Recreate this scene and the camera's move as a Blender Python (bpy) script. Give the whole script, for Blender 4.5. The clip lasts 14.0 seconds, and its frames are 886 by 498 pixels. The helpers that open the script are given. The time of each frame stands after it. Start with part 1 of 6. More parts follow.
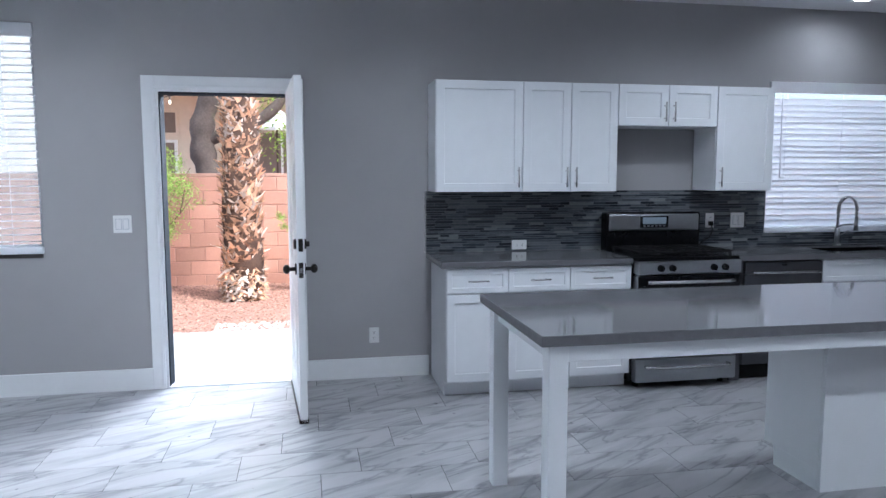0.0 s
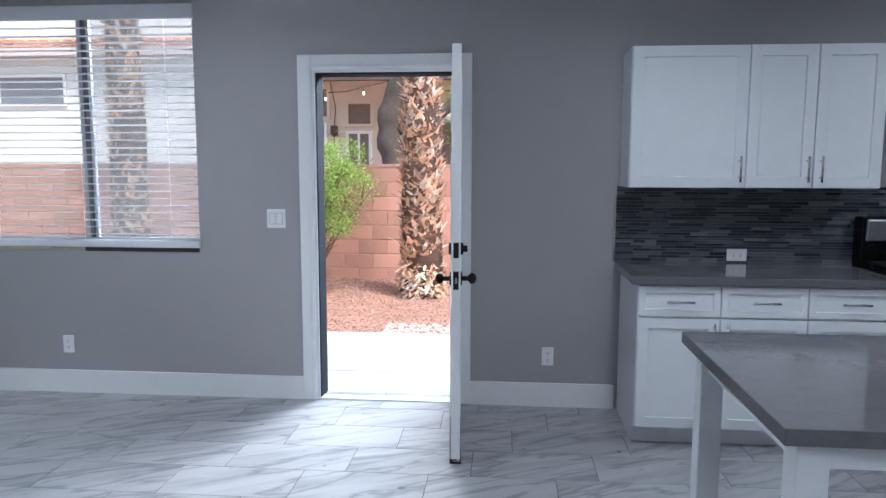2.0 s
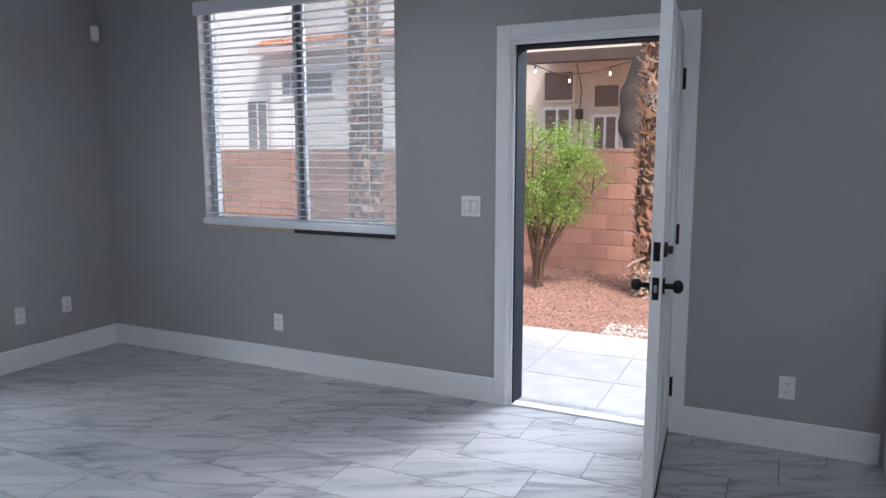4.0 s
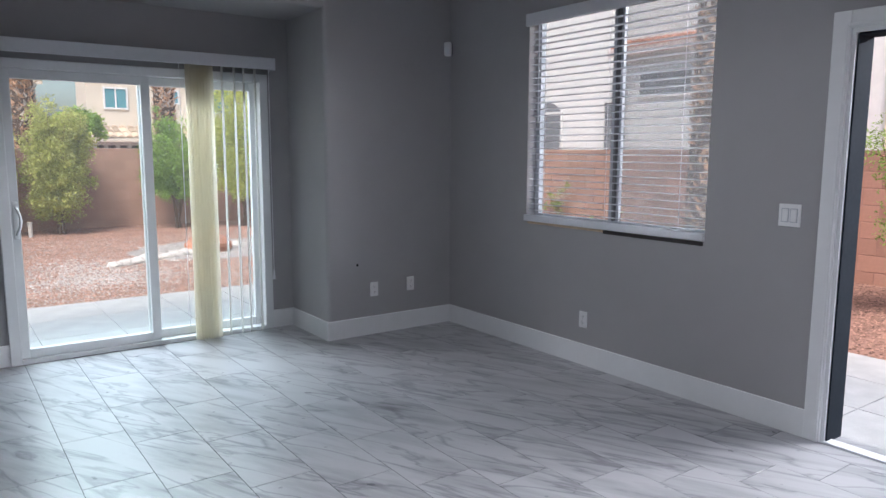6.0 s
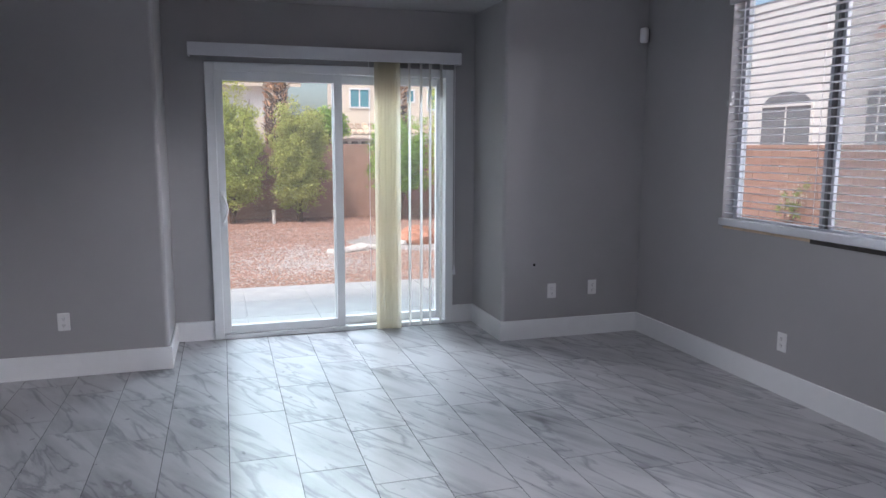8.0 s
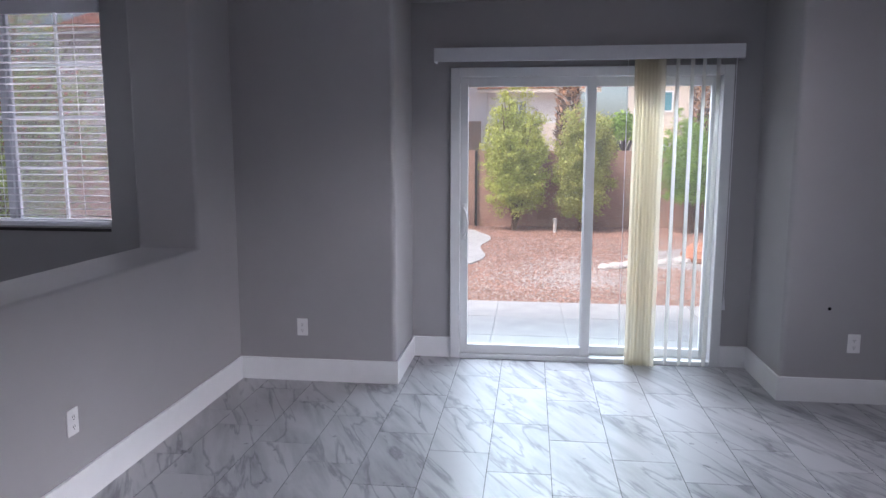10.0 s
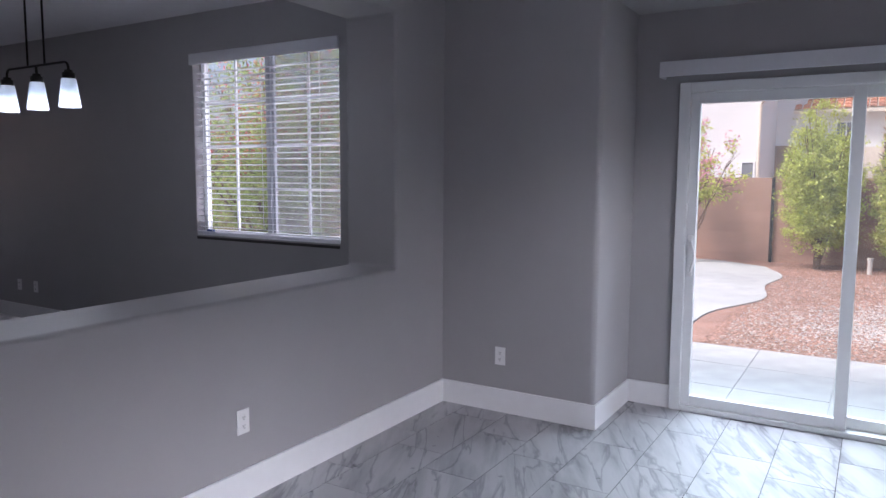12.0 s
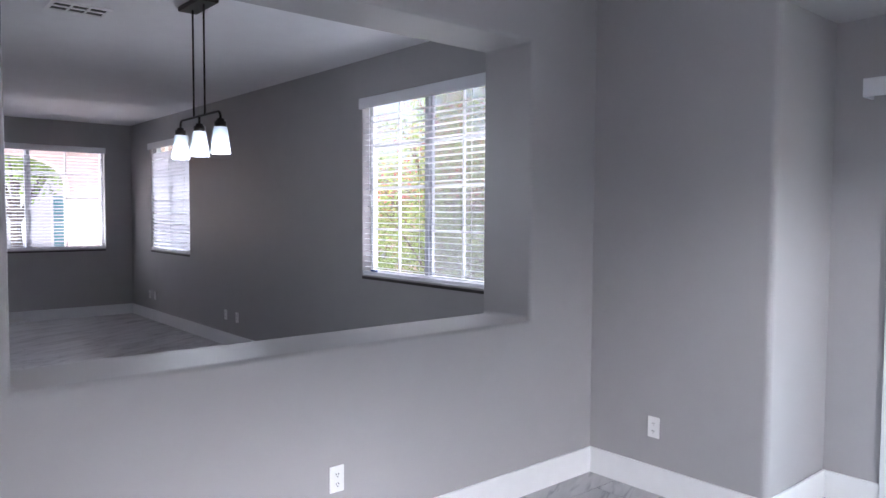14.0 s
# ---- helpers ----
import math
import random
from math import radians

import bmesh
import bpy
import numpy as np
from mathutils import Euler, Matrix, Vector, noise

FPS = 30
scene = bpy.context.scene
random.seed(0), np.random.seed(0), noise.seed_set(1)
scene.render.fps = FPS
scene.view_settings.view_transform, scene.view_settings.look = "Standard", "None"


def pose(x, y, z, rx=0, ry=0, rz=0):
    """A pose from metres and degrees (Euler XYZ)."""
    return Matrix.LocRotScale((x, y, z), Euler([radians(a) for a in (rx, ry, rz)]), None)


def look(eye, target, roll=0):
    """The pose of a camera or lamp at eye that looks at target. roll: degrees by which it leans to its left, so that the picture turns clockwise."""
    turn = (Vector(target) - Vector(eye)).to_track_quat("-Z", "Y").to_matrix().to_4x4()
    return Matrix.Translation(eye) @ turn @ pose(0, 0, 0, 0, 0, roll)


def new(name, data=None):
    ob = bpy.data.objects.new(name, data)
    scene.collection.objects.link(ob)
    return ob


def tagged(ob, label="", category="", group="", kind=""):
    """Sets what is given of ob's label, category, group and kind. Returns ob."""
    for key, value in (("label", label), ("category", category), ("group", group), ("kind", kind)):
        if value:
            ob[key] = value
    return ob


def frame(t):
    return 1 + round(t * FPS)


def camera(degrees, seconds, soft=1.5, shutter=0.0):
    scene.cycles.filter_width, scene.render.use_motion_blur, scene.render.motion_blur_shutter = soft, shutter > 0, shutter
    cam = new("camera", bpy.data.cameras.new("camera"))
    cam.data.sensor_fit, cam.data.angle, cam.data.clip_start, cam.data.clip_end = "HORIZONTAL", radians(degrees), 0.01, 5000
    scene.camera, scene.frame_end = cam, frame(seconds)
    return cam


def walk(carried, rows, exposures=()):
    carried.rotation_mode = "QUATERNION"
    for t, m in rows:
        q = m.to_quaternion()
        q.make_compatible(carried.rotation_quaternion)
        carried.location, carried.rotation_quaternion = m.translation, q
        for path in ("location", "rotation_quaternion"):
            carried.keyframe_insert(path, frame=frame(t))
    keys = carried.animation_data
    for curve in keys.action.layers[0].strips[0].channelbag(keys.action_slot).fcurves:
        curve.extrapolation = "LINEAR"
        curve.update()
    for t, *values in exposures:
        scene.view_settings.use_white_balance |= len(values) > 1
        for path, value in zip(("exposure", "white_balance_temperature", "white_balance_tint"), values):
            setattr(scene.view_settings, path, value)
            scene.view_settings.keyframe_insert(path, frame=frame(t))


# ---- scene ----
cam = camera(63.88, 14.0)
# seconds, place, then yaw, pitch and roll in degrees
ROWS = [
    (0.0, 0.0135, 0.0395, 1.4896, -10.8105, -6.0256, 0.0188),
    (0.5, 0.0698, 0.2080, 1.4787, -8.6033, -6.1389, 0.0569),
    (1.0, 0.1002, 0.4370, 1.4851, -4.0194, -6.2068, -0.0103),
    (1.5, 0.1485, 0.6382, 1.4761, 0.4392, -6.3472, -0.0372),
    (2.0, 0.2053, 0.8436, 1.4850, 5.0161, -6.7195, -0.1090),
    (2.2, 0.2232, 0.8973, 1.4910, 7.1034, -6.9296, -0.0650),
    (4.3, 0.4244, 1.4557, 1.4639, 30.6828, -7.9617, 0.0441),
    (4.5, 0.4396, 1.4855, 1.4634, 34.7116, -7.9393, 0.0352),
    (5.0, 0.5254, 1.5187, 1.4648, 43.8154, -7.8973, -0.1265),
    (5.5, 0.6366, 1.5127, 1.4727, 49.9374, -7.9273, -0.1688),
    (6.0, 0.7169, 1.5403, 1.4809, 54.2186, -7.8958, -0.1984),
    (6.5, 0.7680, 1.6394, 1.4859, 57.9486, -8.0750, -0.0916),
    (7.0, 0.8229, 1.7736, 1.4894, 63.0356, -8.0804, -0.0763),
    (7.5, 0.8265, 1.8834, 1.4754, 68.4325, -8.2176, -0.1409),
    (8.0, 0.7158, 2.0044, 1.4766, 72.8938, -8.2848, -0.1825),
    (8.5, 0.5793, 2.0929, 1.4779, 77.5080, -8.3354, -0.2116),
    (9.0, 0.4386, 2.2039, 1.4710, 85.3101, -8.2447, -0.1347),
    (9.2, 0.3811, 2.2640, 1.4873, 88.5808, -8.2617, -0.0492),
    (11.3, -0.0576, 2.8111, 1.5164, 109.1874, -6.2086, -0.1979),
    (11.5, -0.1078, 2.8790, 1.4962, 112.5326, -5.8835, -0.1170),
    (12.0, -0.2363, 2.9813, 1.4911, 121.3536, -5.8406, -0.3117),
    (12.5, -0.3829, 3.0165, 1.5166, 127.5768, -5.5453, -0.3800),
    (13.0, -0.5447, 3.0484, 1.5074, 132.3493, -4.5556, -0.3667),
    (13.5, -0.6945, 3.0935, 1.5198, 135.2495, -3.5867, -0.3519),
    (14.0, -0.8394, 3.1516, 1.5209, 139.4724, -2.9159, -0.2810),
]
EXPOSURES = [(0.0, 1.64, 5850, 10), (2.0, 1.32, 5900, 10), (4.5, 0.86, 6250, 14), (7.5, 0.7, 6400, 17), (9.0, 0.84, 6350, 22), (11.5, 0.7, 6300, 24), (12.5, 1.16, 6250, 22), (14.0, 1.84, 6350, 18)]
walk(cam, [(t, pose(x, y, z, 90 + pitch, roll, yaw)) for t, x, y, z, yaw, pitch, roll in ROWS], EXPOSURES)

# ---- light ----
world = bpy.data.worlds.new("sky")
scene.world = world
world.use_nodes = True
_n = world.node_tree.nodes
_sky = _n.new("ShaderNodeTexSky")
_sky.sky_type, _sky.sun_disc = "NISHITA", False
_sky.sun_elevation, _sky.sun_rotation = radians(57), radians(135)
_sky.air_density, _sky.dust_density = 1.0, 4.0
_n["Background"].inputs["Strength"].default_value = 0.15
world.node_tree.links.new(_sky.outputs[0], _n["Background"].inputs["Color"])


def lamp(name, kind, m, energy, color=(1, 1, 1), **more):
    data = bpy.data.lights.new(name, kind)
    data.energy, data.color = energy, color
    if kind == "AREA":
        data.shape, data.size, data.size_y = "RECTANGLE", more["size"][0], more["size"][1]
        data.spread = radians(more["spread"]) if "spread" in more else math.pi
    elif kind == "SUN":
        data.angle = more["angle"]
    else:
        data.shadow_soft_size = more["radius"]
        if kind == "SPOT":
            data.spot_size, data.spot_blend = more["cone"], 0.8
    ob = new(name, data)
    ob.matrix_basis = m
    return ob


lamp("sun", "SUN", look((5, -5, 11), (0, 0, 0)), 1.9, (1, 0.96, 0.9), angle=radians(12))

# only the first downlight is known; the other six are added fill
DOWNLIGHTS_AND_FILL = [(4.09, 4.78, 5), (2.3, 0.2, 50), (0.6, -1.0, 70), (4.3, 0.2, 25), (0.9, 3.3, 40), (-1.8, 3.6, 38), (3.0, 3.75, 26)]
for _x, _y, _w in DOWNLIGHTS_AND_FILL:
    lamp("downlight_and_fill", "SPOT", look((_x, _y, 2.765), (_x, _y + 0.001, 0)), _w, (0.9, 0.95, 1.0), radius=0.06, cone=radians(168))
# the three lit shades of the dining pendant
for _y in (-1.43, -1.12, -0.81):
    lamp("pendant_glow", "POINT", pose(-2.54, _y, 1.82), 2.0, (0.85, 0.94, 1.0), radius=0.035)
# area lamps added above the openings to boost the sky's daylight indoors
lamp("sky_west", "AREA", look((-6.6, 2.85, 3.4), (-3.2, 2.85, 0.3)), 80, (0.77, 0.95, 1.0), size=(3.0, 1.6), spread=85)
# low added lamp for floor sheen and the island's west end
lamp("low_west_fill", "AREA", look((-12.0, 2.85, 3.6), (2.0, 3.0, 0.4)), 6.5, (0.75, 0.94, 1.0), size=(4.0, 1.1), spread=50)
lamp("sky_dining", "AREA", look((-8.0, -0.8, 4.4), (-3.0, -1.2, 0.4)), 170, (0.92, 0.95, 1.0), size=(1.6, 1.2))
lamp("sky_dining_far", "AREA", look((-5.7, -6.2, 3.5), (-3.4, -6.3, 0.6)), 200, (0.92, 0.95, 1.0), size=(1.6, 1.2))
# unseen lamps added outside below the window sills to brighten ceilings and walls
lamp("upward_fill", "AREA", look((-2.6, -8.6, 0.25), (-2.4, -5.0, 2.7)), 120, (0.95, 0.96, 1.0), size=(1.8, 0.6))
lamp("upward_fill", "AREA", look((-5.1, -1.0, 0.25), (-2.2, -1.2, 2.7)), 50, (0.95, 0.96, 1.0), size=(1.5, 0.6))
lamp("upward_fill", "AREA", look((-2.5, 5.9, 0.2), (-2.2, 2.8, 2.7)), 18, (0.95, 0.96, 1.0), size=(1.5, 0.6))
# added lamp behind the closed kitchen blind, which makes it glow
lamp("sky_kitchen", "AREA", look((4.3, 6.3, 2.3), (4.3, 5.2, 1.6)), 13, (0.9, 0.95, 1.0), size=(1.4, 1.2))
# added lamp boosting the sky's light through the entry door
lamp("sky_north", "AREA", look((-0.5, 7.0, 3.6), (-0.5, 4.0, 0.4)), 28, (0.9, 0.96, 1.0), size=(2.0, 1.6), spread=85)
# unseen lamp added to brighten the half wall through the entry door
lamp("half_wall_fill", "AREA", look((2.5, 12.0, 4.2), (-2.3, 0.0, 0.6)), 150, (0.95, 0.97, 1.0), size=(5.0, 1.2), spread=60)

# ---- materials ----


def material(name, color, rough=0.6, metal=0.0, spec=0.5, coat=0.0, scale=20.0, vary=0.08, bump=0.0, bump_scale=200.0, island=0.0, piece=0.0, trans=0.0, blotch=0.0):
    """A principled material with fine grain, broad blotches and relief."""
    m = bpy.data.materials.new(name)
    m.use_nodes = True
    nt = m.node_tree
    p = nt.nodes["Principled BSDF"]
    p.inputs["Roughness"].default_value = rough
    p.inputs["Metallic"].default_value = metal
    p.inputs["Specular IOR Level"].default_value = spec
    p.inputs["Coat Weight"].default_value = coat
    p.inputs["Transmission Weight"].default_value = trans
    co = nt.nodes.new("ShaderNodeTexCoord")
    n1 = nt.nodes.new("ShaderNodeTexNoise")
    n1.inputs["Scale"].default_value, n1.inputs["Detail"].default_value = scale, 6
    nt.links.new(co.outputs["Object"], n1.inputs["Vector"])
    n2 = nt.nodes.new("ShaderNodeTexNoise")
    n2.inputs["Scale"].default_value, n2.inputs["Detail"].default_value = scale / 9, 3
    nt.links.new(co.outputs["Object"], n2.inputs["Vector"])
    add = nt.nodes.new("ShaderNodeMath")
    add.operation = "ADD"
    nt.links.new(n1.outputs[0], add.inputs[0])
    nt.links.new(n2.outputs[0], add.inputs[1])
    last = add.outputs[0]
    spread = vary
    if island or piece:
        src = nt.nodes.new("ShaderNodeNewGeometry" if island else "ShaderNodeObjectInfo")
        mul = nt.nodes.new("ShaderNodeMath")
        mul.operation = "MULTIPLY_ADD"
        amount = island or piece
        mul.inputs[1].default_value = 2 * amount / max(vary, 0.01)
        nt.links.new(src.outputs["Random Per Island" if island else "Random"], mul.inputs[0])
        nt.links.new(last, mul.inputs[2])
        last = mul.outputs[0]
        spread = vary + amount
    ramp = nt.nodes.new("ShaderNodeMapRange")
    hi = 1.4 + (2 * (island or piece) / max(vary, 0.01) if (island or piece) else 0)
    ramp.inputs["From Min"].default_value, ramp.inputs["From Max"].default_value = 0.6, hi
    ramp.inputs["To Min"].default_value, ramp.inputs["To Max"].default_value = 1 - spread, 1 + spread
    nt.links.new(last, ramp.inputs["Value"])
    mix = nt.nodes.new("ShaderNodeVectorMath")
    mix.operation = "SCALE"
    mix.inputs[0].default_value = color[:3]
    nt.links.new(ramp.outputs[0], mix.inputs["Scale"])
    nt.links.new(mix.outputs[0], p.inputs["Base Color"])
    if bump:
        n3 = nt.nodes.new("ShaderNodeTexNoise")
        n3.inputs["Scale"].default_value, n3.inputs["Detail"].default_value = bump_scale, 4
        nt.links.new(co.outputs["Object"], n3.inputs["Vector"])
        b = nt.nodes.new("ShaderNodeBump")
        b.inputs["Strength"].default_value, b.inputs["Distance"].default_value = bump, 0.01
        nt.links.new(n3.outputs[0], b.inputs["Height"])
        nt.links.new(b.outputs[0], p.inputs["Normal"])
    return m


PAINT = material("grey_wall_paint", (0.362, 0.355, 0.362), 0.45, scale=6, vary=0.03, bump=0.12, bump_scale=260)
CEIL = material("ceiling_paint", (0.82, 0.82, 0.84), 0.8, scale=6, vary=0.03, bump=0.2, bump_scale=160)
TRIM = material("white_trim_paint", (0.78, 0.79, 0.8), 0.35, scale=14, vary=0.03, bump=0.03, bump_scale=120)
CAB = material("white_cabinet_paint", (0.76, 0.78, 0.81), 0.32, scale=10, vary=0.03, bump=0.03, bump_scale=90)
QUARTZ = material("grey_quartz", (0.13, 0.13, 0.14), 0.05, scale=240, vary=0.14, bump=0.01)
STEEL = material("brushed_steel", (0.39, 0.4, 0.415), 0.28, 1.0, scale=60, vary=0.08, bump=0.04, bump_scale=300)
CHROME = material("satin_nickel", (0.6, 0.6, 0.6), 0.22, 1.0, scale=60, vary=0.04)
BLACK = material("black_enamel", (0.005, 0.005, 0.006), 0.22, spec=0.18, scale=60, vary=0.1)
IRON = material("cast_iron", (0.01, 0.01, 0.011), 0.6, spec=0.2, scale=90, vary=0.2, bump=0.2)
BRONZE = material("dark_bronze", (0.03, 0.026, 0.024), 0.35, 0.8, scale=60, vary=0.15)
PLASTIC = material("white_plastic", (0.8, 0.8, 0.8), 0.35, scale=40, vary=0.02)
VINYL = material("white_vinyl", (0.78, 0.8, 0.82), 0.35, scale=20, vary=0.03)
ALU = material("grey_window_frame", (0.16, 0.16, 0.17), 0.4, 0.4, scale=40, vary=0.08)
GROUT = material("grey_grout", (0.055, 0.055, 0.06), 0.9, scale=80, vary=0.2)
CONCRETE = material("pale_concrete", (0.43, 0.425, 0.415), 0.85, scale=5, vary=0.2, bump=0.4, bump_scale=90)
STUCCO = material("cream_stucco", (0.7, 0.62, 0.52), 0.9, scale=8, vary=0.08, bump=0.5, bump_scale=80)
WHITE_STUCCO = material("white_stucco", (0.72, 0.71, 0.7), 0.9, scale=8, vary=0.06, bump=0.5, bump_scale=80)
BLOCK = material("pink_block", (0.5, 0.27, 0.2), 0.92, scale=30, vary=0.14, bump=0.7, bump_scale=110, piece=0.09)
MORTAR = material("pink_mortar", (0.42, 0.24, 0.19), 0.95, scale=40, vary=0.14, bump=0.5)
SEAL_AND_JAMB = material("slate_jamb_strip", (0.024, 0.03, 0.038), 0.9, spec=0.04, scale=40, vary=0.15)
GRAVEL = material("red_gravel", (0.33, 0.185, 0.14), 0.95, scale=30, vary=0.4, bump=1.0, bump_scale=60)


def glass(name, tint=(0.93, 0.96, 0.95)):
    m = bpy.data.materials.new(name)
    m.use_nodes = True
    nt = m.node_tree
    nt.nodes.remove(nt.nodes["Principled BSDF"])
    t, g, mx, f, pw, mr = (nt.nodes.new(k) for k in ("ShaderNodeBsdfTransparent", "ShaderNodeBsdfGlossy", "ShaderNodeMixShader", "ShaderNodeLayerWeight", "ShaderNodeMath", "ShaderNodeMapRange"))
    t.inputs[0].default_value = (*tint, 1)
    g.inputs["Roughness"].default_value = 0.01
    f.inputs["Blend"].default_value = 0.5
    pw.operation = "POWER"
    pw.inputs[1].default_value = 4.0
    mr.inputs["To Min"].default_value, mr.inputs["To Max"].default_value = 0.025, 0.6
    nt.links.new(f.outputs["Facing"], pw.inputs[0])
    nt.links.new(pw.outputs[0], mr.inputs["Value"])
    nt.links.new(mr.outputs[0], mx.inputs[0])
    nt.links.new(t.outputs[0], mx.inputs[1])
    nt.links.new(g.outputs[0], mx.inputs[2])
    # a faint white veil mixed in for the haze of glare
    d, mx2 = nt.nodes.new("ShaderNodeBsdfTranslucent"), nt.nodes.new("ShaderNodeMixShader")
    mx2.inputs[0].default_value = 0.011
    nt.links.new(mx.outputs[0], mx2.inputs[1])
    nt.links.new(d.outputs[0], mx2.inputs[2])
    nt.links.new(mx2.outputs[0], nt.nodes["Material Output"].inputs[0])
    return m


GLASS = glass("window_glass")
# tint added to dim the overbright view through the dining room windows
DIMMED_GLASS = glass("dimmed_glass", (0.86, 0.87, 0.88))


def marble():
    """Pale porcelain with slanting grey veins; each tile shifts the pattern by its own random number."""
    m = bpy.data.materials.new("marble_tile")
    m.use_nodes = True
    nt = m.node_tree
    p = nt.nodes["Principled BSDF"]
    L = nt.links.new
    geo, info = nt.nodes.new("ShaderNodeNewGeometry"), nt.nodes.new("ShaderNodeObjectInfo")
    add = nt.nodes.new("ShaderNodeVectorMath")
    add.operation = "MULTIPLY_ADD"
    L(info.outputs["Random"], add.inputs[0])
    add.inputs[1].default_value = (37, 61, 13)
    L(geo.outputs["Position"], add.inputs[2])
    rot = nt.nodes.new("ShaderNodeMapping")
    turn = nt.nodes.new("ShaderNodeMapping")
    turn.inputs["Rotation"].default_value = (0, 0, radians(-27))
    L(add.outputs[0], turn.inputs["Vector"])
    rot.inputs["Scale"].default_value = (0.75, 4.2, 1)
    L(turn.outputs[0], rot.inputs["Vector"])
    n1 = nt.nodes.new("ShaderNodeTexNoise")
    n1.inputs["Scale"].default_value, n1.inputs["Detail"].default_value, n1.inputs["Roughness"].default_value, n1.inputs["Distortion"].default_value = 1.7, 8, 0.58, 0.3
    L(rot.outputs[0], n1.inputs["Vector"])
    r1 = nt.nodes.new("ShaderNodeValToRGB")
    e = r1.color_ramp.elements
    e[0].position, e[0].color = 0.26, (0.13, 0.13, 0.14, 1)
    e[1].position, e[1].color = 0.56, (0.41, 0.41, 0.425, 1)
    k = r1.color_ramp.elements.new(0.4)
    k.color = (0.31, 0.31, 0.325, 1)
    L(n1.outputs[0], r1.inputs[0])
    # thin dark veins
    n2 = nt.nodes.new("ShaderNodeTexNoise")
    n2.inputs["Scale"].default_value, n2.inputs["Detail"].default_value, n2.inputs["Distortion"].default_value = 1.3, 6, 0.55
    L(rot.outputs[0], n2.inputs["Vector"])
    r2 = nt.nodes.new("ShaderNodeValToRGB")
    e = r2.color_ramp.elements
    e[0].position, e[0].color = 0.475, (1, 1, 1, 1)
    e[1].position, e[1].color = 0.53, (1, 1, 1, 1)
    k = r2.color_ramp.elements.new(0.5)
    k.color = (0.58, 0.58, 0.6, 1)
    L(n2.outputs[0], r2.inputs[0])
    mul = nt.nodes.new("ShaderNodeVectorMath")
    mul.operation = "MULTIPLY"
    L(r1.outputs[0], mul.inputs[0])
    L(r2.outputs[0], mul.inputs[1])
    L(mul.outputs[0], p.inputs["Base Color"])
    p.inputs["Roughness"].default_value = 0.24
    n3 = nt.nodes.new("ShaderNodeTexNoise")
    n3.inputs["Scale"].default_value = 14
    L(geo.outputs["Position"], n3.inputs["Vector"])
    rr = nt.nodes.new("ShaderNodeMapRange")
    rr.inputs["To Min"].default_value, rr.inputs["To Max"].default_value = 0.26, 0.31
    L(n3.outputs[0], rr.inputs["Value"])
    L(rr.outputs[0], p.inputs["Roughness"])
    return m


MARBLE = marble()

# ---- building blocks ----


def box(bm, x0, x1, y0, y1, z0, z1, bevel=0.0, m=None, segments=2):
    """Adds a box to bm; bevel in metres."""
    mid = Matrix.Translation(((x0 + x1) / 2, (y0 + y1) / 2, (z0 + z1) / 2)) @ Matrix.Diagonal((x1 - x0, y1 - y0, z1 - z0, 1))
    made = bmesh.ops.create_cube(bm, size=1, matrix=(m @ mid) if m else mid)["verts"]
    if bevel:
        bmesh.ops.bevel(bm, geom=list({e for v in made for e in v.link_edges}), offset=bevel, segments=segments, affect="EDGES", profile=0.5)
    return bm


def tube(bm, a, b, r0, r1=None, sides=16, caps=True):
    """Adds a round bar from a to b."""
    a, b = Vector(a), Vector(b)
    m = Matrix.Translation((a + b) / 2) @ (b - a).to_track_quat("Z", "Y").to_matrix().to_4x4()
    bmesh.ops.create_cone(bm, cap_ends=caps, segments=sides, radius1=r0, radius2=r0 if r1 is None else r1, depth=(b - a).length, matrix=m)
    return bm


def sweep(bm, points, r, sides=8):
    """Adds a bent bar through points."""
    rings = []
    pts = [Vector(p) for p in points]
    q = None
    for i, p in enumerate(pts):
        d = (pts[min(i + 1, len(pts) - 1)] - pts[max(i - 1, 0)]).normalized()
        # carry the ring's turn along, so that the bar doesn't twist
        q = d.to_track_quat("Z", "Y") if q is None else (q @ Vector((0, 0, 1))).rotation_difference(d) @ q
        rad = r[i] if isinstance(r, (list, tuple)) else r
        rings.append([bm.verts.new(p + q @ Vector((rad * math.cos(k * math.tau / sides), rad * math.sin(k * math.tau / sides), 0))) for k in range(sides)])
    for a, b in zip(rings, rings[1:]):
        for k in range(sides):
            bm.faces.new((a[k], a[(k + 1) % sides], b[(k + 1) % sides], b[k]))
    bm.faces.new(rings[0][::-1])
    bm.faces.new(rings[-1])
    return bm


def mesh_of(name, bm, mat, smooth=False):
    bmesh.ops.recalc_face_normals(bm, faces=bm.faces[:])
    me = bpy.data.meshes.new(name)
    bm.to_mesh(me)
    bm.free()
    for mt in (mat if isinstance(mat, (list, tuple)) else [mat]):
        me.materials.append(mt)
    if smooth:
        for f in me.polygons:
            f.use_smooth = True
    return me


def part(name, bm, mat, parent, label="", smooth=False):
    """Links bm as one mesh object under a thing or under a part."""
    ob = new(name, mesh_of(name, bm, mat, smooth))
    ob.parent = parent
    if label:
        tagged(ob, label=label)
    return ob


def thing(name, label, category, group="", at=(0, 0, 0), rz=0.0):
    ob = new(name)
    ob.empty_display_size = 0.05
    ob.matrix_basis = pose(*at, 0, 0, rz)
    return tagged(ob, label, category, group)


def structure(name, bm, mat, label, category="wall"):
    return tagged(new(name, mesh_of(name, bm, mat)), label, category, kind="structure")


def B(*args, **kw):
    return box(bmesh.new(), *args, **kw)


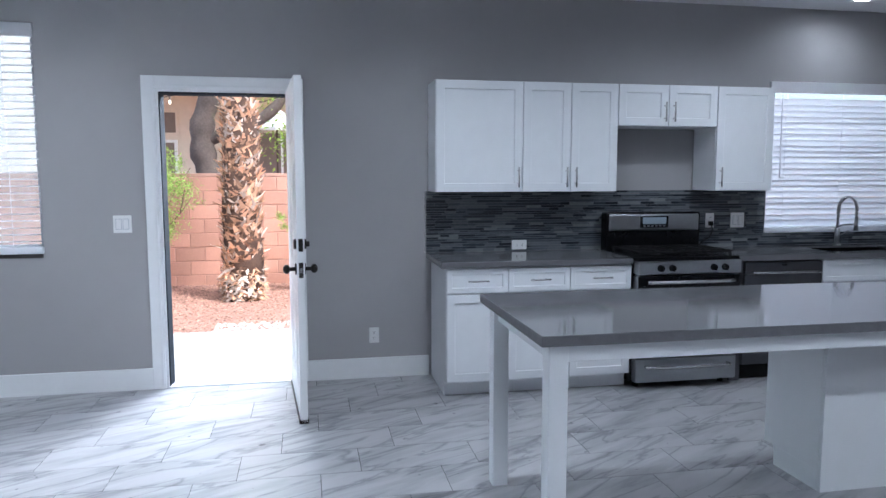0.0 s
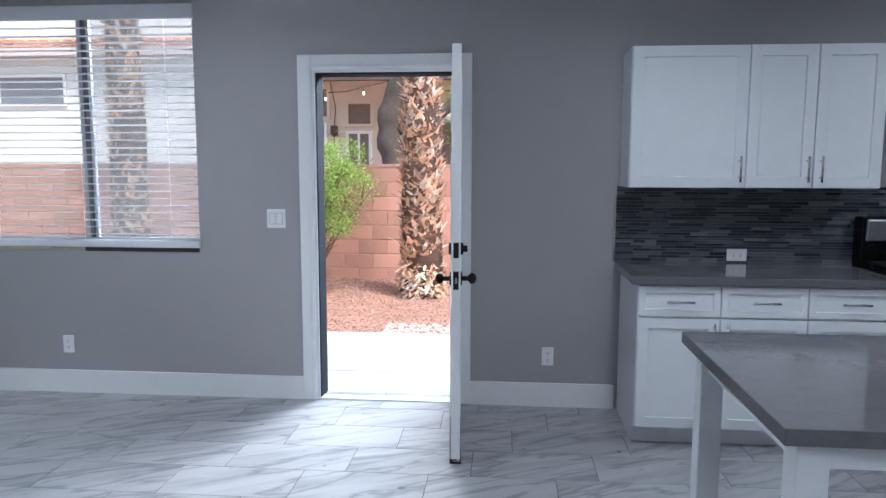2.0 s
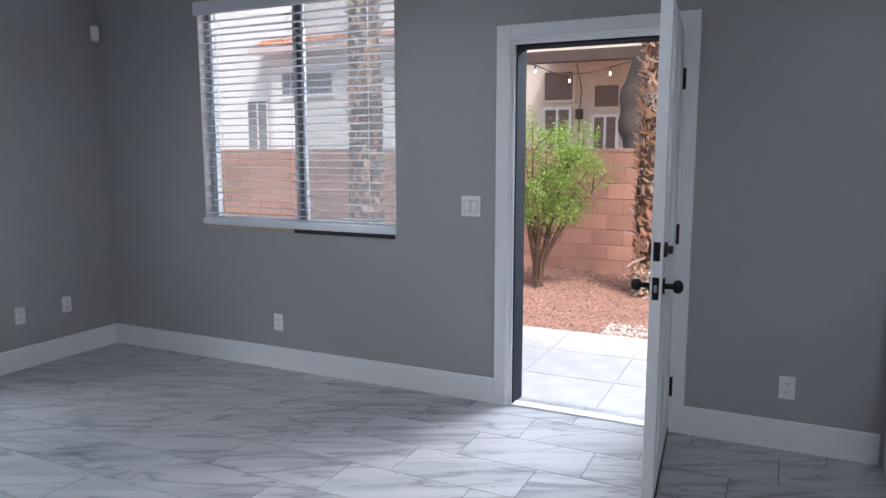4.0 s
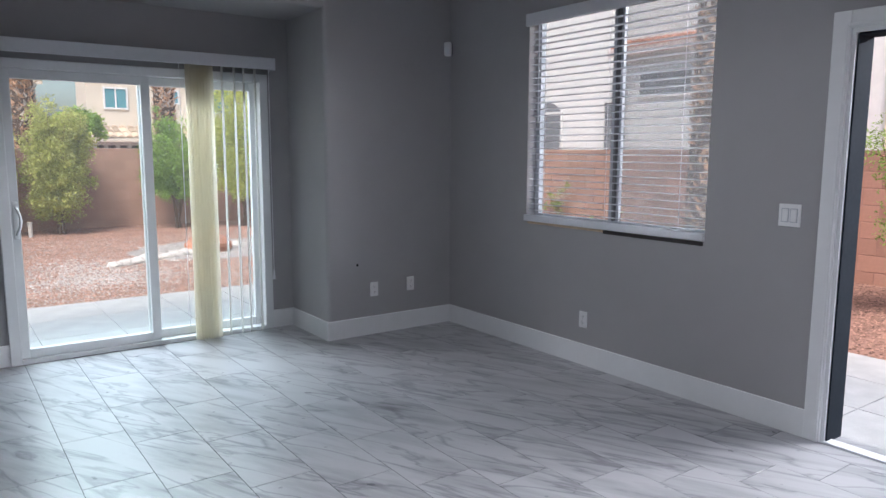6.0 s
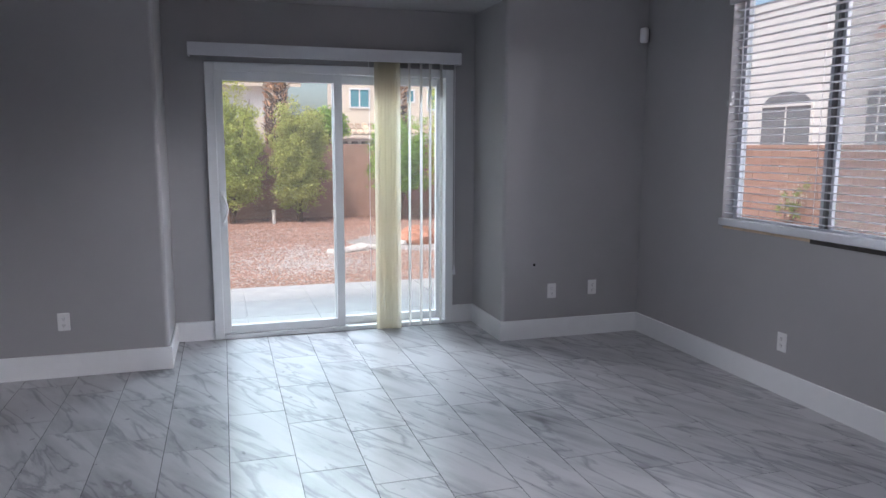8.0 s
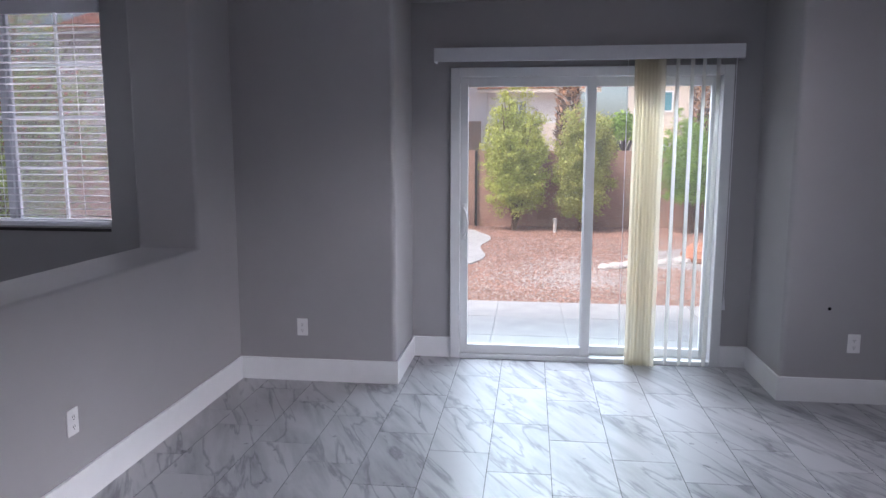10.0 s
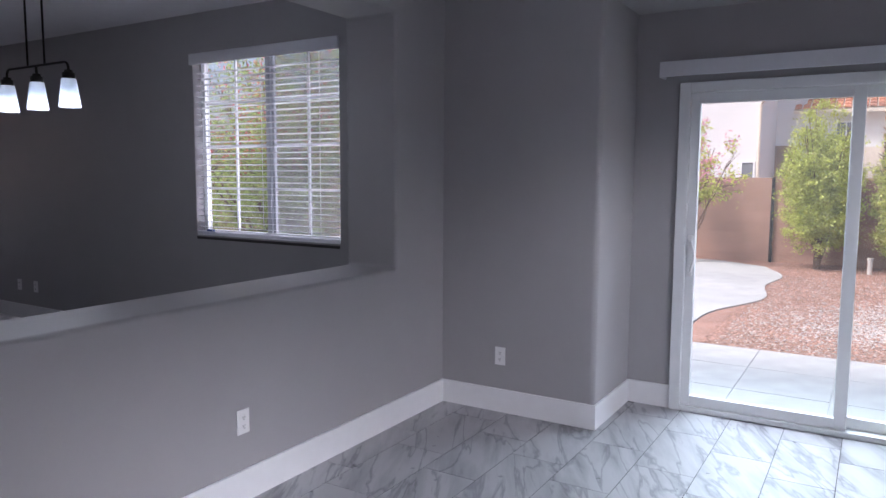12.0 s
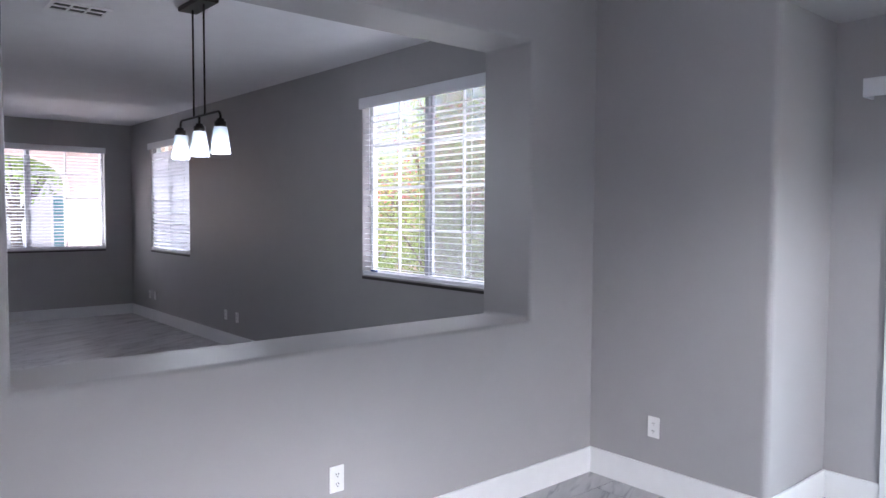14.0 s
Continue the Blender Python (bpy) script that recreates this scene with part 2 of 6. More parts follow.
def shell(axis, f0, f1, u0, u1, z0, z1, holes=(), round_by=0.0):
    """A wall from f0 to f1 in thickness, with holes (ua, ub, za, zb) through it; its outer edges and reveals are rounded."""
    us = sorted({u0, u1, *[h[0] for h in holes], *[h[1] for h in holes]})
    zs = sorted({z0, z1, *[h[2] for h in holes], *[h[3] for h in holes]})
    solid = {}
    for i in range(len(us) - 1):
        for j in range(len(zs) - 1):
            uc, zc = (us[i] + us[i + 1]) / 2, (zs[j] + zs[j + 1]) / 2
            solid[i, j] = not any(h[0] < uc < h[1] and h[2] < zc < h[3] for h in holes)
    bm, verts = bmesh.new(), {}

    def v(i, j, f):
        if (i, j, f) not in verts:
            c = f1 if f else f0
            verts[i, j, f] = bm.verts.new((us[i], c, zs[j]) if axis == "y" else (c, us[i], zs[j]))
        return verts[i, j, f]

    for (i, j), full in solid.items():
        if not full:
            continue
        for f in (0, 1):
            bm.faces.new((v(i, j, f), v(i + 1, j, f), v(i + 1, j + 1, f), v(i, j + 1, f)))
        for (di, dj), (a, b) in {(-1, 0): ((0, 0), (0, 1)), (1, 0): ((1, 0), (1, 1)), (0, -1): ((0, 0), (1, 0)), (0, 1): ((0, 1), (1, 1))}.items():
            if not solid.get((i + di, j + dj), False):
                bm.faces.new((v(i + a[0], j + a[1], 0), v(i + b[0], j + b[1], 0), v(i + b[0], j + b[1], 1), v(i + a[0], j + a[1], 1)))
    bmesh.ops.recalc_face_normals(bm, faces=bm.faces[:])
    if round_by:
        sharp = [e for e in bm.edges if len(e.link_faces) == 2 and e.calc_face_angle() > 1]
        bmesh.ops.bevel(bm, geom=sharp, offset=round_by, segments=4, affect="EDGES", profile=0.5)
    return bm


# ---- the rooms ----
NORTH, WEST, RECESS, HALF, HIGH = 5.16, -4.2, -4.86, 0.57, 2.78
EAST, SOUTH, FAR_SOUTH = 5.6, -2.2, -7.9
DOOR = (-0.975, -0.085, 2.06)
WIN = (-3.235, -1.715, 0.975, 2.445)
KWIN = (3.62, 4.95, 1.03, 2.2)
SLIDE = (1.93, 3.77, 2.045)
DWIN = (-1.82, -0.295, 1.0, 2.45)
DWIN2 = (-7.07, -5.64, 0.99, 2.45)
SWIN = (-3.83, -1.9, 0.98, 2.42)

structure("wall_north", shell("y", NORTH, NORTH + 0.16, -5.0, EAST, -0.1, HIGH + 0.05, [(DOOR[0], DOOR[1], -0.1, DOOR[2]), WIN, KWIN], 0.006), PAINT, "smooth grey painted drywall with door and windows")
structure("wall_west", shell("x", WEST - 0.16, WEST, FAR_SOUTH - 0.16, 0.25, -0.1, HIGH + 0.05, [DWIN, DWIN2], 0.006), PAINT, "grey painted dining room wall with two windows")
structure("wall_west_pier", shell("x", RECESS - 0.16, WEST, 0.2, 1.62, -0.1, HIGH + 0.05, (), 0.03), PAINT, "grey painted wall pier with rounded corner")
structure("wall_west_return", shell("x", RECESS - 0.16, WEST, 3.99, NORTH + 0.1, -0.1, HIGH + 0.05, (), 0.03), PAINT, "grey painted wall return with rounded corner")
structure("wall_recess", shell("x", RECESS - 0.16, RECESS, 1.6, 4.03, -0.1, HIGH + 0.05, [(SLIDE[0], SLIDE[1], -0.1, SLIDE[2])]), PAINT, "grey painted recess wall round sliding door")
structure("wall_recess_header", shell("x", RECESS - 0.1, WEST - 0.004, 1.6, 4.03, 2.52, HIGH + 0.05, (), 0.03), PAINT, "grey painted drywall header over door recess")
structure("wall_half", shell("y", 0.2, HALF, WEST - 0.02, -0.7, -0.1, HIGH + 0.05, [(-3.665, -1.25, 0.945, 2.425)], 0.02), PAINT, "grey half wall with wide rounded pass-through opening")
structure("wall_dining_east", shell("x", -0.7, -0.56, FAR_SOUTH, 0.2, -0.1, HIGH + 0.05), PAINT, "plain grey painted wall")
structure("wall_south", shell("y", SOUTH - 0.14, SOUTH, -0.56, EAST, -0.1, HIGH + 0.05), PAINT, "plain grey painted wall")
structure("wall_east", shell("x", EAST, EAST + 0.14, SOUTH, NORTH, -0.1, HIGH + 0.05), PAINT, "plain grey painted wall")
structure("wall_far_south", shell("y", FAR_SOUTH - 0.16, FAR_SOUTH, WEST - 0.1, -0.56, -0.1, HIGH + 0.05, [SWIN], 0.006), PAINT, "grey painted far wall with blinded window")
structure("ceiling", B(RECESS - 0.3, EAST + 0.2, FAR_SOUTH - 0.2, NORTH + 0.2, HIGH, HIGH + 0.12), CEIL, "smooth white painted ceiling", "ceiling")
floor = structure("floor", B(RECESS - 0.16, EAST + 0.14, FAR_SOUTH - 0.1, NORTH + 0.16, -0.1, -0.0016), GROUT, "grey grout bed of the tiled floor", "floor")


def baseboard(x0, x1, y0, y1):
    bm = B(min(x0, x1), max(x0, x1), min(y0, y1), max(y0, y1), 0.0, 0.15)
    top = [e for e in bm.edges if all(v.co.z > 0.1 for v in e.verts)]
    bmesh.ops.bevel(bm, geom=top, offset=0.006, segments=2, affect="EDGES", profile=0.5)
    structure("baseboard", bm, TRIM, "tall white painted baseboard", "baseboard")


T = 0.016
CAS = 0.085
baseboard(WEST, DOOR[0] - CAS, NORTH - T, NORTH)
baseboard(DOOR[1] + CAS, 0.88, NORTH - T, NORTH)
baseboard(WEST, WEST + T, 3.99 - T, NORTH - T)
baseboard(RECESS, WEST, 3.99 - T, 3.99)
baseboard(RECESS, RECESS + T, SLIDE[1] + 0.0, 3.99 - T)
baseboard(RECESS, RECESS + T, 1.62 + T, SLIDE[0])
baseboard(RECESS, WEST, 1.62, 1.62 + T)
baseboard(WEST, WEST + T, HALF + T, 1.62 + T)
baseboard(WEST, -0.7, HALF, HALF + T)
baseboard(WEST, WEST + T, FAR_SOUTH + T, 0.2)
baseboard(WEST, -0.7, FAR_SOUTH, FAR_SOUTH + T)

# ---- floor tiles: 30 x 61 cm porcelain, each row shifted by a third ----
TL, TW, GAP = 0.61, 0.304, 0.0032
_bm = B(-TL / 2 + GAP / 2, TL / 2 - GAP / 2, -TW / 2 + GAP / 2, TW / 2 - GAP / 2, -0.01, 0.0)
_e = [e for e in _bm.edges if all(v.co.z > -0.001 for v in e.verts)]
bmesh.ops.bevel(_bm, geom=_e, offset=0.0004, segments=1, affect="EDGES")
TILE = mesh_of("tile", _bm, MARBLE)


def lay_tiles():
    far = bmesh.new()
    count = 0
    for j in range(-34, 12):
        y = 1.98 + TW * (j + 0.5)
        for i in range(-6, 16):
            x = -2.59 + ((j % 3) / 3 + i - 2) * TL + TL / 2
            if y < FAR_SOUTH - 0.1 or y > NORTH + 0.1 or x < RECESS - 0.2 or x > EAST + 0.2 or (x > -0.3 and y < SOUTH):
                continue
            near = y > 0.5 and x < 2.6 and (x > WEST - 0.3 or 1.5 < y < 4.1)
            if near and count < 300:
                ob = new("tile", TILE)
                ob.parent = floor
                ob.location = (x, y, 0)
                count += 1
            else:
                # cut at the walls
                west = WEST - 0.1 if y < 0.9 else RECESS - 0.1
                x0, x1 = max(x - TL / 2 + GAP / 2, west), min(x + TL / 2 - GAP / 2, EAST + 0.1)
                if x1 - x0 > 0.01:
                    box(far, x0, x1, y - TW / 2 + GAP / 2, y + TW / 2 - GAP / 2, -0.01, 0.0)
    rest = part("tile_rest", far, MARBLE, floor)
    tagged(rest, kind="stuff")


# ---- entry door ----
DM = pose(-0.075, 5.135, 0, 0, 0, 4.4)


def door_frame():
    x0, x1, top = DOOR
    ob = tagged(new("door_frame"), "white painted door frame with flat casing", "door frame", kind="structure")
    w = CAS
    for a, b, c, d in ((x0 - w, x0, 0, top + w), (x1, x1 + w, 0, top + w)):
        part("casing", B(a, b, NORTH - 0.02, NORTH - 0.001, c, d, bevel=0.004), TRIM, ob)
    part("casing", B(x0, x1, NORTH - 0.02, NORTH - 0.001, top, top + w, bevel=0.004), TRIM, ob)
    # raised bead along the inner edge of the casing
    for a, b, c, d in ((x0 - 0.024, x0 - 0.008, 0, top + 0.024), (x1 + 0.008, x1 + 0.024, 0, top + 0.024), (x0 - 0.008, x1 + 0.008, top + 0.008, top + 0.024)):
        part("bead", B(a, b, NORTH - 0.026, NORTH - 0.018, c, d, bevel=0.0035), TRIM, ob)
    for a, b in ((x0 - 0.002, x0 + 0.018), (x1 - 0.018, x1 + 0.002)):
        part("jamb", B(a, b, NORTH - 0.004, NORTH + 0.165, 0, top), TRIM, ob)
    part("jamb", B(x0 + 0.018, x1 - 0.018, NORTH - 0.004, NORTH + 0.165, top - 0.018, top + 0.002), TRIM, ob)
    # dark strip for the weather seal, against which the door shuts, and outer jamb
    part("seal_and_jamb_strip", B(x0 + 0.0175, x0 + 0.026, NORTH + 0.012, NORTH + 0.168, 0, top - 0.02, bevel=0.002), SEAL_AND_JAMB, ob, "dark slate strip over seal and outer jamb")
    part("seal_and_jamb_strip", B(x1 - 0.026, x1 - 0.0175, NORTH + 0.012, NORTH + 0.168, 0, top - 0.02, bevel=0.002), SEAL_AND_JAMB, ob, "dark slate strip over seal and outer jamb")
    part("seal_and_jamb_strip", B(x0 + 0.026, x1 - 0.026, NORTH + 0.012, NORTH + 0.168, top - 0.028, top - 0.0175, bevel=0.002), SEAL_AND_JAMB, ob, "dark slate strip over seal and outer jamb")
    part("threshold", B(x0, x1, NORTH - 0.006, NORTH + 0.07, -0.02, 0.01, bevel=0.005), VINYL, ob, "pale metal threshold")
    part("door_step", B(x0, x1, NORTH + 0.07, 5.352, -0.12, -0.046), CONCRETE, ob, "pale concrete step")
    part("strike_plate", B(x0 + 0.018, x0 + 0.02, NORTH + 0.012, NORTH + 0.04, 0.9, 0.97), CHROME, ob, "small metal strike plate")


def panelled_leaf(w, h, t):
    """A door leaf with six raised panels pressed into both faces."""
    bm = B(-t, 0, -w, 0, 0.012, h, bevel=0.002)
    for z0, z1 in ((0.2, 0.78), (0.95, 1.55), (1.68, 1.92)):
        for y0, y1 in ((-w + 0.12, -w / 2 - 0.05), (-w / 2 + 0.05, -0.12)):
            for s in (-t - 0.004, -0.002):
                box(bm, s, s + 0.006, y0, y1, z0, z1, bevel=0.0028)
                box(bm, s - 0.002, s + 0.008, y0 + 0.04, y1 - 0.04, z0 + 0.04, z1 - 0.04, bevel=0.003)
    return bm


def entry_door():
    ob = tagged(new("door_1"), "white panelled entry door standing open inward", "door", kind="structure")
    ob.matrix_basis = DM
    w, t = 0.9, 0.045
    part("leaf", panelled_leaf(w, 2.05, t), TRIM, ob)
    part("door_sweep", B(-t - 0.006, 0.006, -w, -0.005, 0.004, 0.03, bevel=0.002), BRONZE, ob, "dark rubber door sweep")
    for z in (0.25, 1.05, 1.82):
        part("hinge", tube(B(-0.03, 0.004, -0.004, 0.002, z - 0.05, z + 0.05), (0.008, 0.004, z - 0.052), (0.008, 0.004, z + 0.052), 0.008, sides=10), BRONZE, ob, "dark bronze hinge")
    part("latch_plate", B(-t / 2 - 0.013, -t / 2 + 0.013, -w - 0.002, -w + 0.002, 0.885, 0.975), BRONZE, ob)
    part("latch_bolt", B(-t / 2 - 0.006, -t / 2 + 0.006, -w - 0.012, -w, 0.915, 0.945, bevel=0.002), CHROME, ob)
    part("latch_plate", B(-t / 2 - 0.013, -t / 2 + 0.013, -w - 0.002, -w + 0.002, 1.04, 1.115), BRONZE, ob)
    for s in (-1, 1):
        x = 0 if s > 0 else -t
        k = bmesh.new()
        tube(k, (x, -w + 0.07, 0.93), (x + s * 0.008, -w + 0.07, 0.93), 0.034)
        tube(k, (x, -w + 0.07, 0.93), (x + s * 0.045, -w + 0.07, 0.93), 0.012)
        bmesh.ops.create_uvsphere(k, u_segments=14, v_segments=9, radius=0.028, matrix=Matrix.Translation((x + s * 0.058, -w + 0.07, 0.93)) @ Matrix.Diagonal((0.8, 1, 1, 1)))
        part("door_knob", k, BRONZE, ob, "dark bronze round door knob", True)
        k = bmesh.new()
        tube(k, (x, -w + 0.07, 1.078), (x + s * 0.014, -w + 0.07, 1.078), 0.033, 0.028)
        if s > 0:
            box(k, x + 0.012, x + 0.034, -w + 0.065, -w + 0.075, 1.062, 1.094, bevel=0.003)
        part("deadbolt", k, BRONZE, ob, "dark bronze deadbolt")


door_frame()
entry_door()


# ---- windows with horizontal blinds ----
def place(axis, at):
    """Local frame of a wall: x along it, y outward, z up."""
    if axis == "N":
        return Matrix.Translation((0, at, 0))
    if axis == "W":
        return Matrix.Translation((at, 0, 0)) @ pose(0, 0, 0, 0, 0, 90)
    return Matrix.Translation((0, at, 0)) @ pose(0, 0, 0, 0, 0, 180)


def window(name, axis, at, u0, u1, z0, z1, label, grid=False):
    ob = tagged(new(name), label, "window", kind="structure")
    ob.matrix_basis = place(axis, at)
    f, y0, y1 = 0.04, 0.085, 0.13
    for a, b, c, d in ((u0, u0 + f, z0, z1), (u1 - f, u1, z0, z1), (u0 + f, u1 - f, z0, z0 + f), (u0 + f, u1 - f, z1 - f, z1)):
        # window_1's white vinyl frame is greyed to offset lamp light on it
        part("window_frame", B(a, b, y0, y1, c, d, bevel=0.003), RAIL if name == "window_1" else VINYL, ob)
    m = (u0 + u1) / 2
    if name != "window_2":
        part("sash_stile", B(m - 0.042, m - 0.014, y0 + 0.004, y1 - 0.005, z0 + f, z1 - f, bevel=0.003), RAIL, ob, "pale grey sash stile")
        part("sash_stile", B(m + 0.014, m + 0.036, y0 + 0.012, y1 - 0.005, z0 + f, z1 - f, bevel=0.003), RAIL, ob, "pale grey sash stile")
        part("mullion", B(m - (0.014 if grid else 0.009), m + (0.014 if grid else 0.009), y0 - 0.006, y1 - 0.005, z0 + f, z1 - f, bevel=0.003), RAIL if grid else ALU, ob, "grey meeting rail")
    halves = ((u0 + f, u1 - f, 0.1),) if name == "window_2" else ((u0 + f, m - 0.03, 0.1), (m + 0.03, u1 - f, 0.115))
    for a, b, yy in halves:
        pane = part("pane", B(a - 0.004, b + 0.004, yy, yy + 0.005, z0 + f, z1 - f), DIMMED_GLASS if grid else GLASS, ob)
        pane.visible_shadow = False
        if grid:
            c = (a + b) / 2
            part("glazing_bar", B(c - 0.009, c + 0.009, yy - 0.006, yy + 0.011, z0 + f, z1 - f), VINYL, ob)
            for k in (1, 2, 3):
                zz = z0 + f + (z1 - z0 - 2 * f) * k / 4
                part("glazing_bar", B(a, b, yy - 0.004, yy + 0.009, zz - 0.009, zz + 0.009), VINYL, ob)
    if (grid and axis == "W") or name == "window_1":
        # insect screen outside one half
        sc = part("insect_screen", B(m + 0.02, u1 - f + 0.01, 0.134, 0.136, z0 + 0.02, z1 - 0.02), MESH if grid else MESH_FINE, ob, "grey insect screen")
        sc.visible_shadow = False
    part("window_sill", B(u0 + 0.002, u1 - 0.002, 0.002, y0, z0 - 0.01, z0 + 0.006, bevel=0.003), TRIM, ob, "white painted sill")
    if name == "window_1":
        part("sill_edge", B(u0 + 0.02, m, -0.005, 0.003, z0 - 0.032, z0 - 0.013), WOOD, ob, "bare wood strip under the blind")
        # the shadow gap on this half is drawn as a dark strip
        part("sill_edge", B(m, u1 - 0.004, -0.005, 0.003, z0 - 0.04, z0 - 0.013), DARK_STRIP, ob, "dark strip drawn for the shadow gap under the blind")
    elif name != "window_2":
        part("sill_edge", B(u0 + 0.004, u1 - 0.004, -0.005, 0.003, z0 - 0.034, z0 - 0.013), DARK_STRIP, ob, "dark strip under the blind")
    return ob


def blind(axis, at, u0, u1, z0, z1, tilt, label, mount=0.03, wand=True, pitch=0.046):
    ob = thing("window_blind", label, "blind", "horizontal window blinds")
    ob.matrix_basis = place(axis, at)
    part("valance", B(u0 - 0.012, u1 + 0.012, -0.03, -0.004, z1 - 0.075, z1 + 0.012, bevel=0.006), SLAT, ob)
    part("headrail", B(u0 + 0.01, u1 - 0.01, 0.0, 0.055, z1 - 0.05, z1 - 0.005), SLAT, ob)
    n = int((z1 - z0 - 0.13) / pitch)
    s = bmesh.new()
    d = 0.0275 if abs(tilt) > 40 else 0.02
    prof = [(-d, -0.0015), (-d / 2, 0.0015), (0.0, 0.0025), (d / 2, 0.0015), (d, -0.0015)]
    vs = [[s.verts.new((x, y, z + dz)) for y, z in prof] for dz in (0, 0.0028) for x in (u0 + 0.012, u1 - 0.012)]
    for k in range(4):
        s.faces.new((vs[0][k], vs[0][k + 1], vs[1][k + 1], vs[1][k]))
        s.faces.new((vs[2][k], vs[3][k], vs[3][k + 1], vs[2][k + 1]))
    s.faces.new((vs[0][0], vs[1][0], vs[3][0], vs[2][0]))
    s.faces.new((vs[0][4], vs[2][4], vs[3][4], vs[1][4]))
    # slats tilted open take the dimmed copy of the white material
    me = mesh_of("slat", s, SLAT if abs(tilt) > 40 else SLAT_DIMMED)
    rng = random.Random(n + int(u0 * 10))
    for k in range(n):
        o = new("slat", me)
        o.parent = ob
        o.matrix_basis = pose(0, mount, z0 + 0.065 + pitch * k, tilt + rng.uniform(-1.5, 1.5), rng.uniform(-0.06, 0.06), 0)
    if axis == "N":
        part("bottom_rail", B(u0 - 0.008, u1 + 0.004, -0.022, 0.03, z0 - 0.013, z0 + 0.034, bevel=0.007), SLAT, ob)
    else:
        part("bottom_rail", B(u0 + 0.004, u1 - 0.004, 0.002, 0.05, z0 + 0.008, z0 + 0.032, bevel=0.005), SLAT, ob)
    for f in (0.12, 0.5, 0.88):
        u = u0 + (u1 - u0) * f
        part("ladder_cord", B(u - 0.0012, u + 0.0012, mount - 0.028, mount - 0.026, z0 + 0.03, z1 - 0.05), SLAT, ob)
    if wand:
        part("tilt_wand", tube(bmesh.new(), (u0 + 0.11, -0.004, z1 - 0.07), (u0 + 0.115, -0.006, z1 - 0.75), 0.004, sides=6), SLAT, ob)
    return ob


def vane_material(name, color, share=0.45):
    """A thin sheet that lets part of the light through."""
    m = material(name, color, 0.5, scale=60, vary=0.05)
    nt = m.node_tree
    p = nt.nodes["Principled BSDF"]
    tr = nt.nodes.new("ShaderNodeBsdfTranslucent")
    tr.inputs[0].default_value = (*color, 1)
    mx = nt.nodes.new("ShaderNodeMixShader")
    mx.inputs[0].default_value = share
    nt.links.new(p.outputs[0], mx.inputs[1])
    nt.links.new(tr.outputs[0], mx.inputs[2])
    nt.links.new(mx.outputs[0], nt.nodes["Material Output"].inputs[0])
    return m


def sheer(m, share):
    """Lets a share of the light straight through, as loosely woven fabric does."""
    nt = m.node_tree
    out = nt.nodes["Material Output"]
    old = out.inputs[0].links[0].from_socket
    tp, mx = nt.nodes.new("ShaderNodeBsdfTransparent"), nt.nodes.new("ShaderNodeMixShader")
    mx.inputs[0].default_value = share
    nt.links.new(old, mx.inputs[1])
    nt.links.new(tp.outputs[0], mx.inputs[2])
    nt.links.new(mx.outputs[0], out.inputs[0])


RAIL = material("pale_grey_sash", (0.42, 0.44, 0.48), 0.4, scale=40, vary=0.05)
BLUE_TAPE = material("blue_tape", (0.03, 0.08, 0.3), 0.6, scale=40, vary=0.1)
# near-black strips under the blinds; at window_1 the colour stands for shade
DARK_STRIP = material("dark_sill_strip", (0.035, 0.028, 0.028), 0.6, scale=40, vary=0.2)
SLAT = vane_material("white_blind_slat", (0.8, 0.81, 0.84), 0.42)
# same white slats, darkened against the glare of the added lamps
SLAT_DIMMED = vane_material("dimmed_open_slat", (0.6, 0.61, 0.64), 0.06)
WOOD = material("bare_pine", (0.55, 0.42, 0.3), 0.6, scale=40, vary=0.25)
MESH = vane_material("insect_mesh", (0.24, 0.24, 0.25), 0.08)
sheer(MESH, 0.62)
MESH_FINE = vane_material("fine_insect_mesh", (0.16, 0.16, 0.17), 0.5)
sheer(MESH_FINE, 0.72)
window("window_1", "N", NORTH, *WIN, "white framed sliding window in grey wall")
blind("N", NORTH, *WIN, -4, "white faux-wood blind with open slats over the window")
window("window_2", "N", NORTH, *KWIN, "kitchen window above the sink")
blind("N", NORTH, *KWIN, -62, "white blind with closed slats over the kitchen sink")
window("window_3", "W", WEST, *DWIN, "dining room window with white glazing bars", True)
blind("W", WEST, *DWIN, -6, "white blind with open slats over dining room window")
window("window_4", "W", WEST, *DWIN2, "dining room window with white glazing bars", True)
blind("W", WEST, *DWIN2, -50, "white blind with half-closed slats beside far corner")
TAPE = thing("tape_strip", "small blue strip of tape on the window blind", "tape")
TAPE.matrix_basis = place("W", WEST)
part("strip", B(DWIN[0] + 0.11, DWIN[0] + 0.19, 0.006, 0.024, DWIN[2] + 0.0315, DWIN[2] + 0.048, bevel=0.003), BLUE_TAPE, TAPE)
# the south wall's local x runs west
window("window_5", "S", FAR_SOUTH, -SWIN[1], -SWIN[0], SWIN[2], SWIN[3], "far window with white glazing bars", True)
blind("S", FAR_SOUTH, -SWIN[1], -SWIN[0], SWIN[2], SWIN[3], -6, "white blind with open slats on far wall")


# ---- sliding patio door ----
SASH_VINYL = material("slider_vinyl", (0.74, 0.76, 0.77), 0.35, scale=20, vary=0.03)


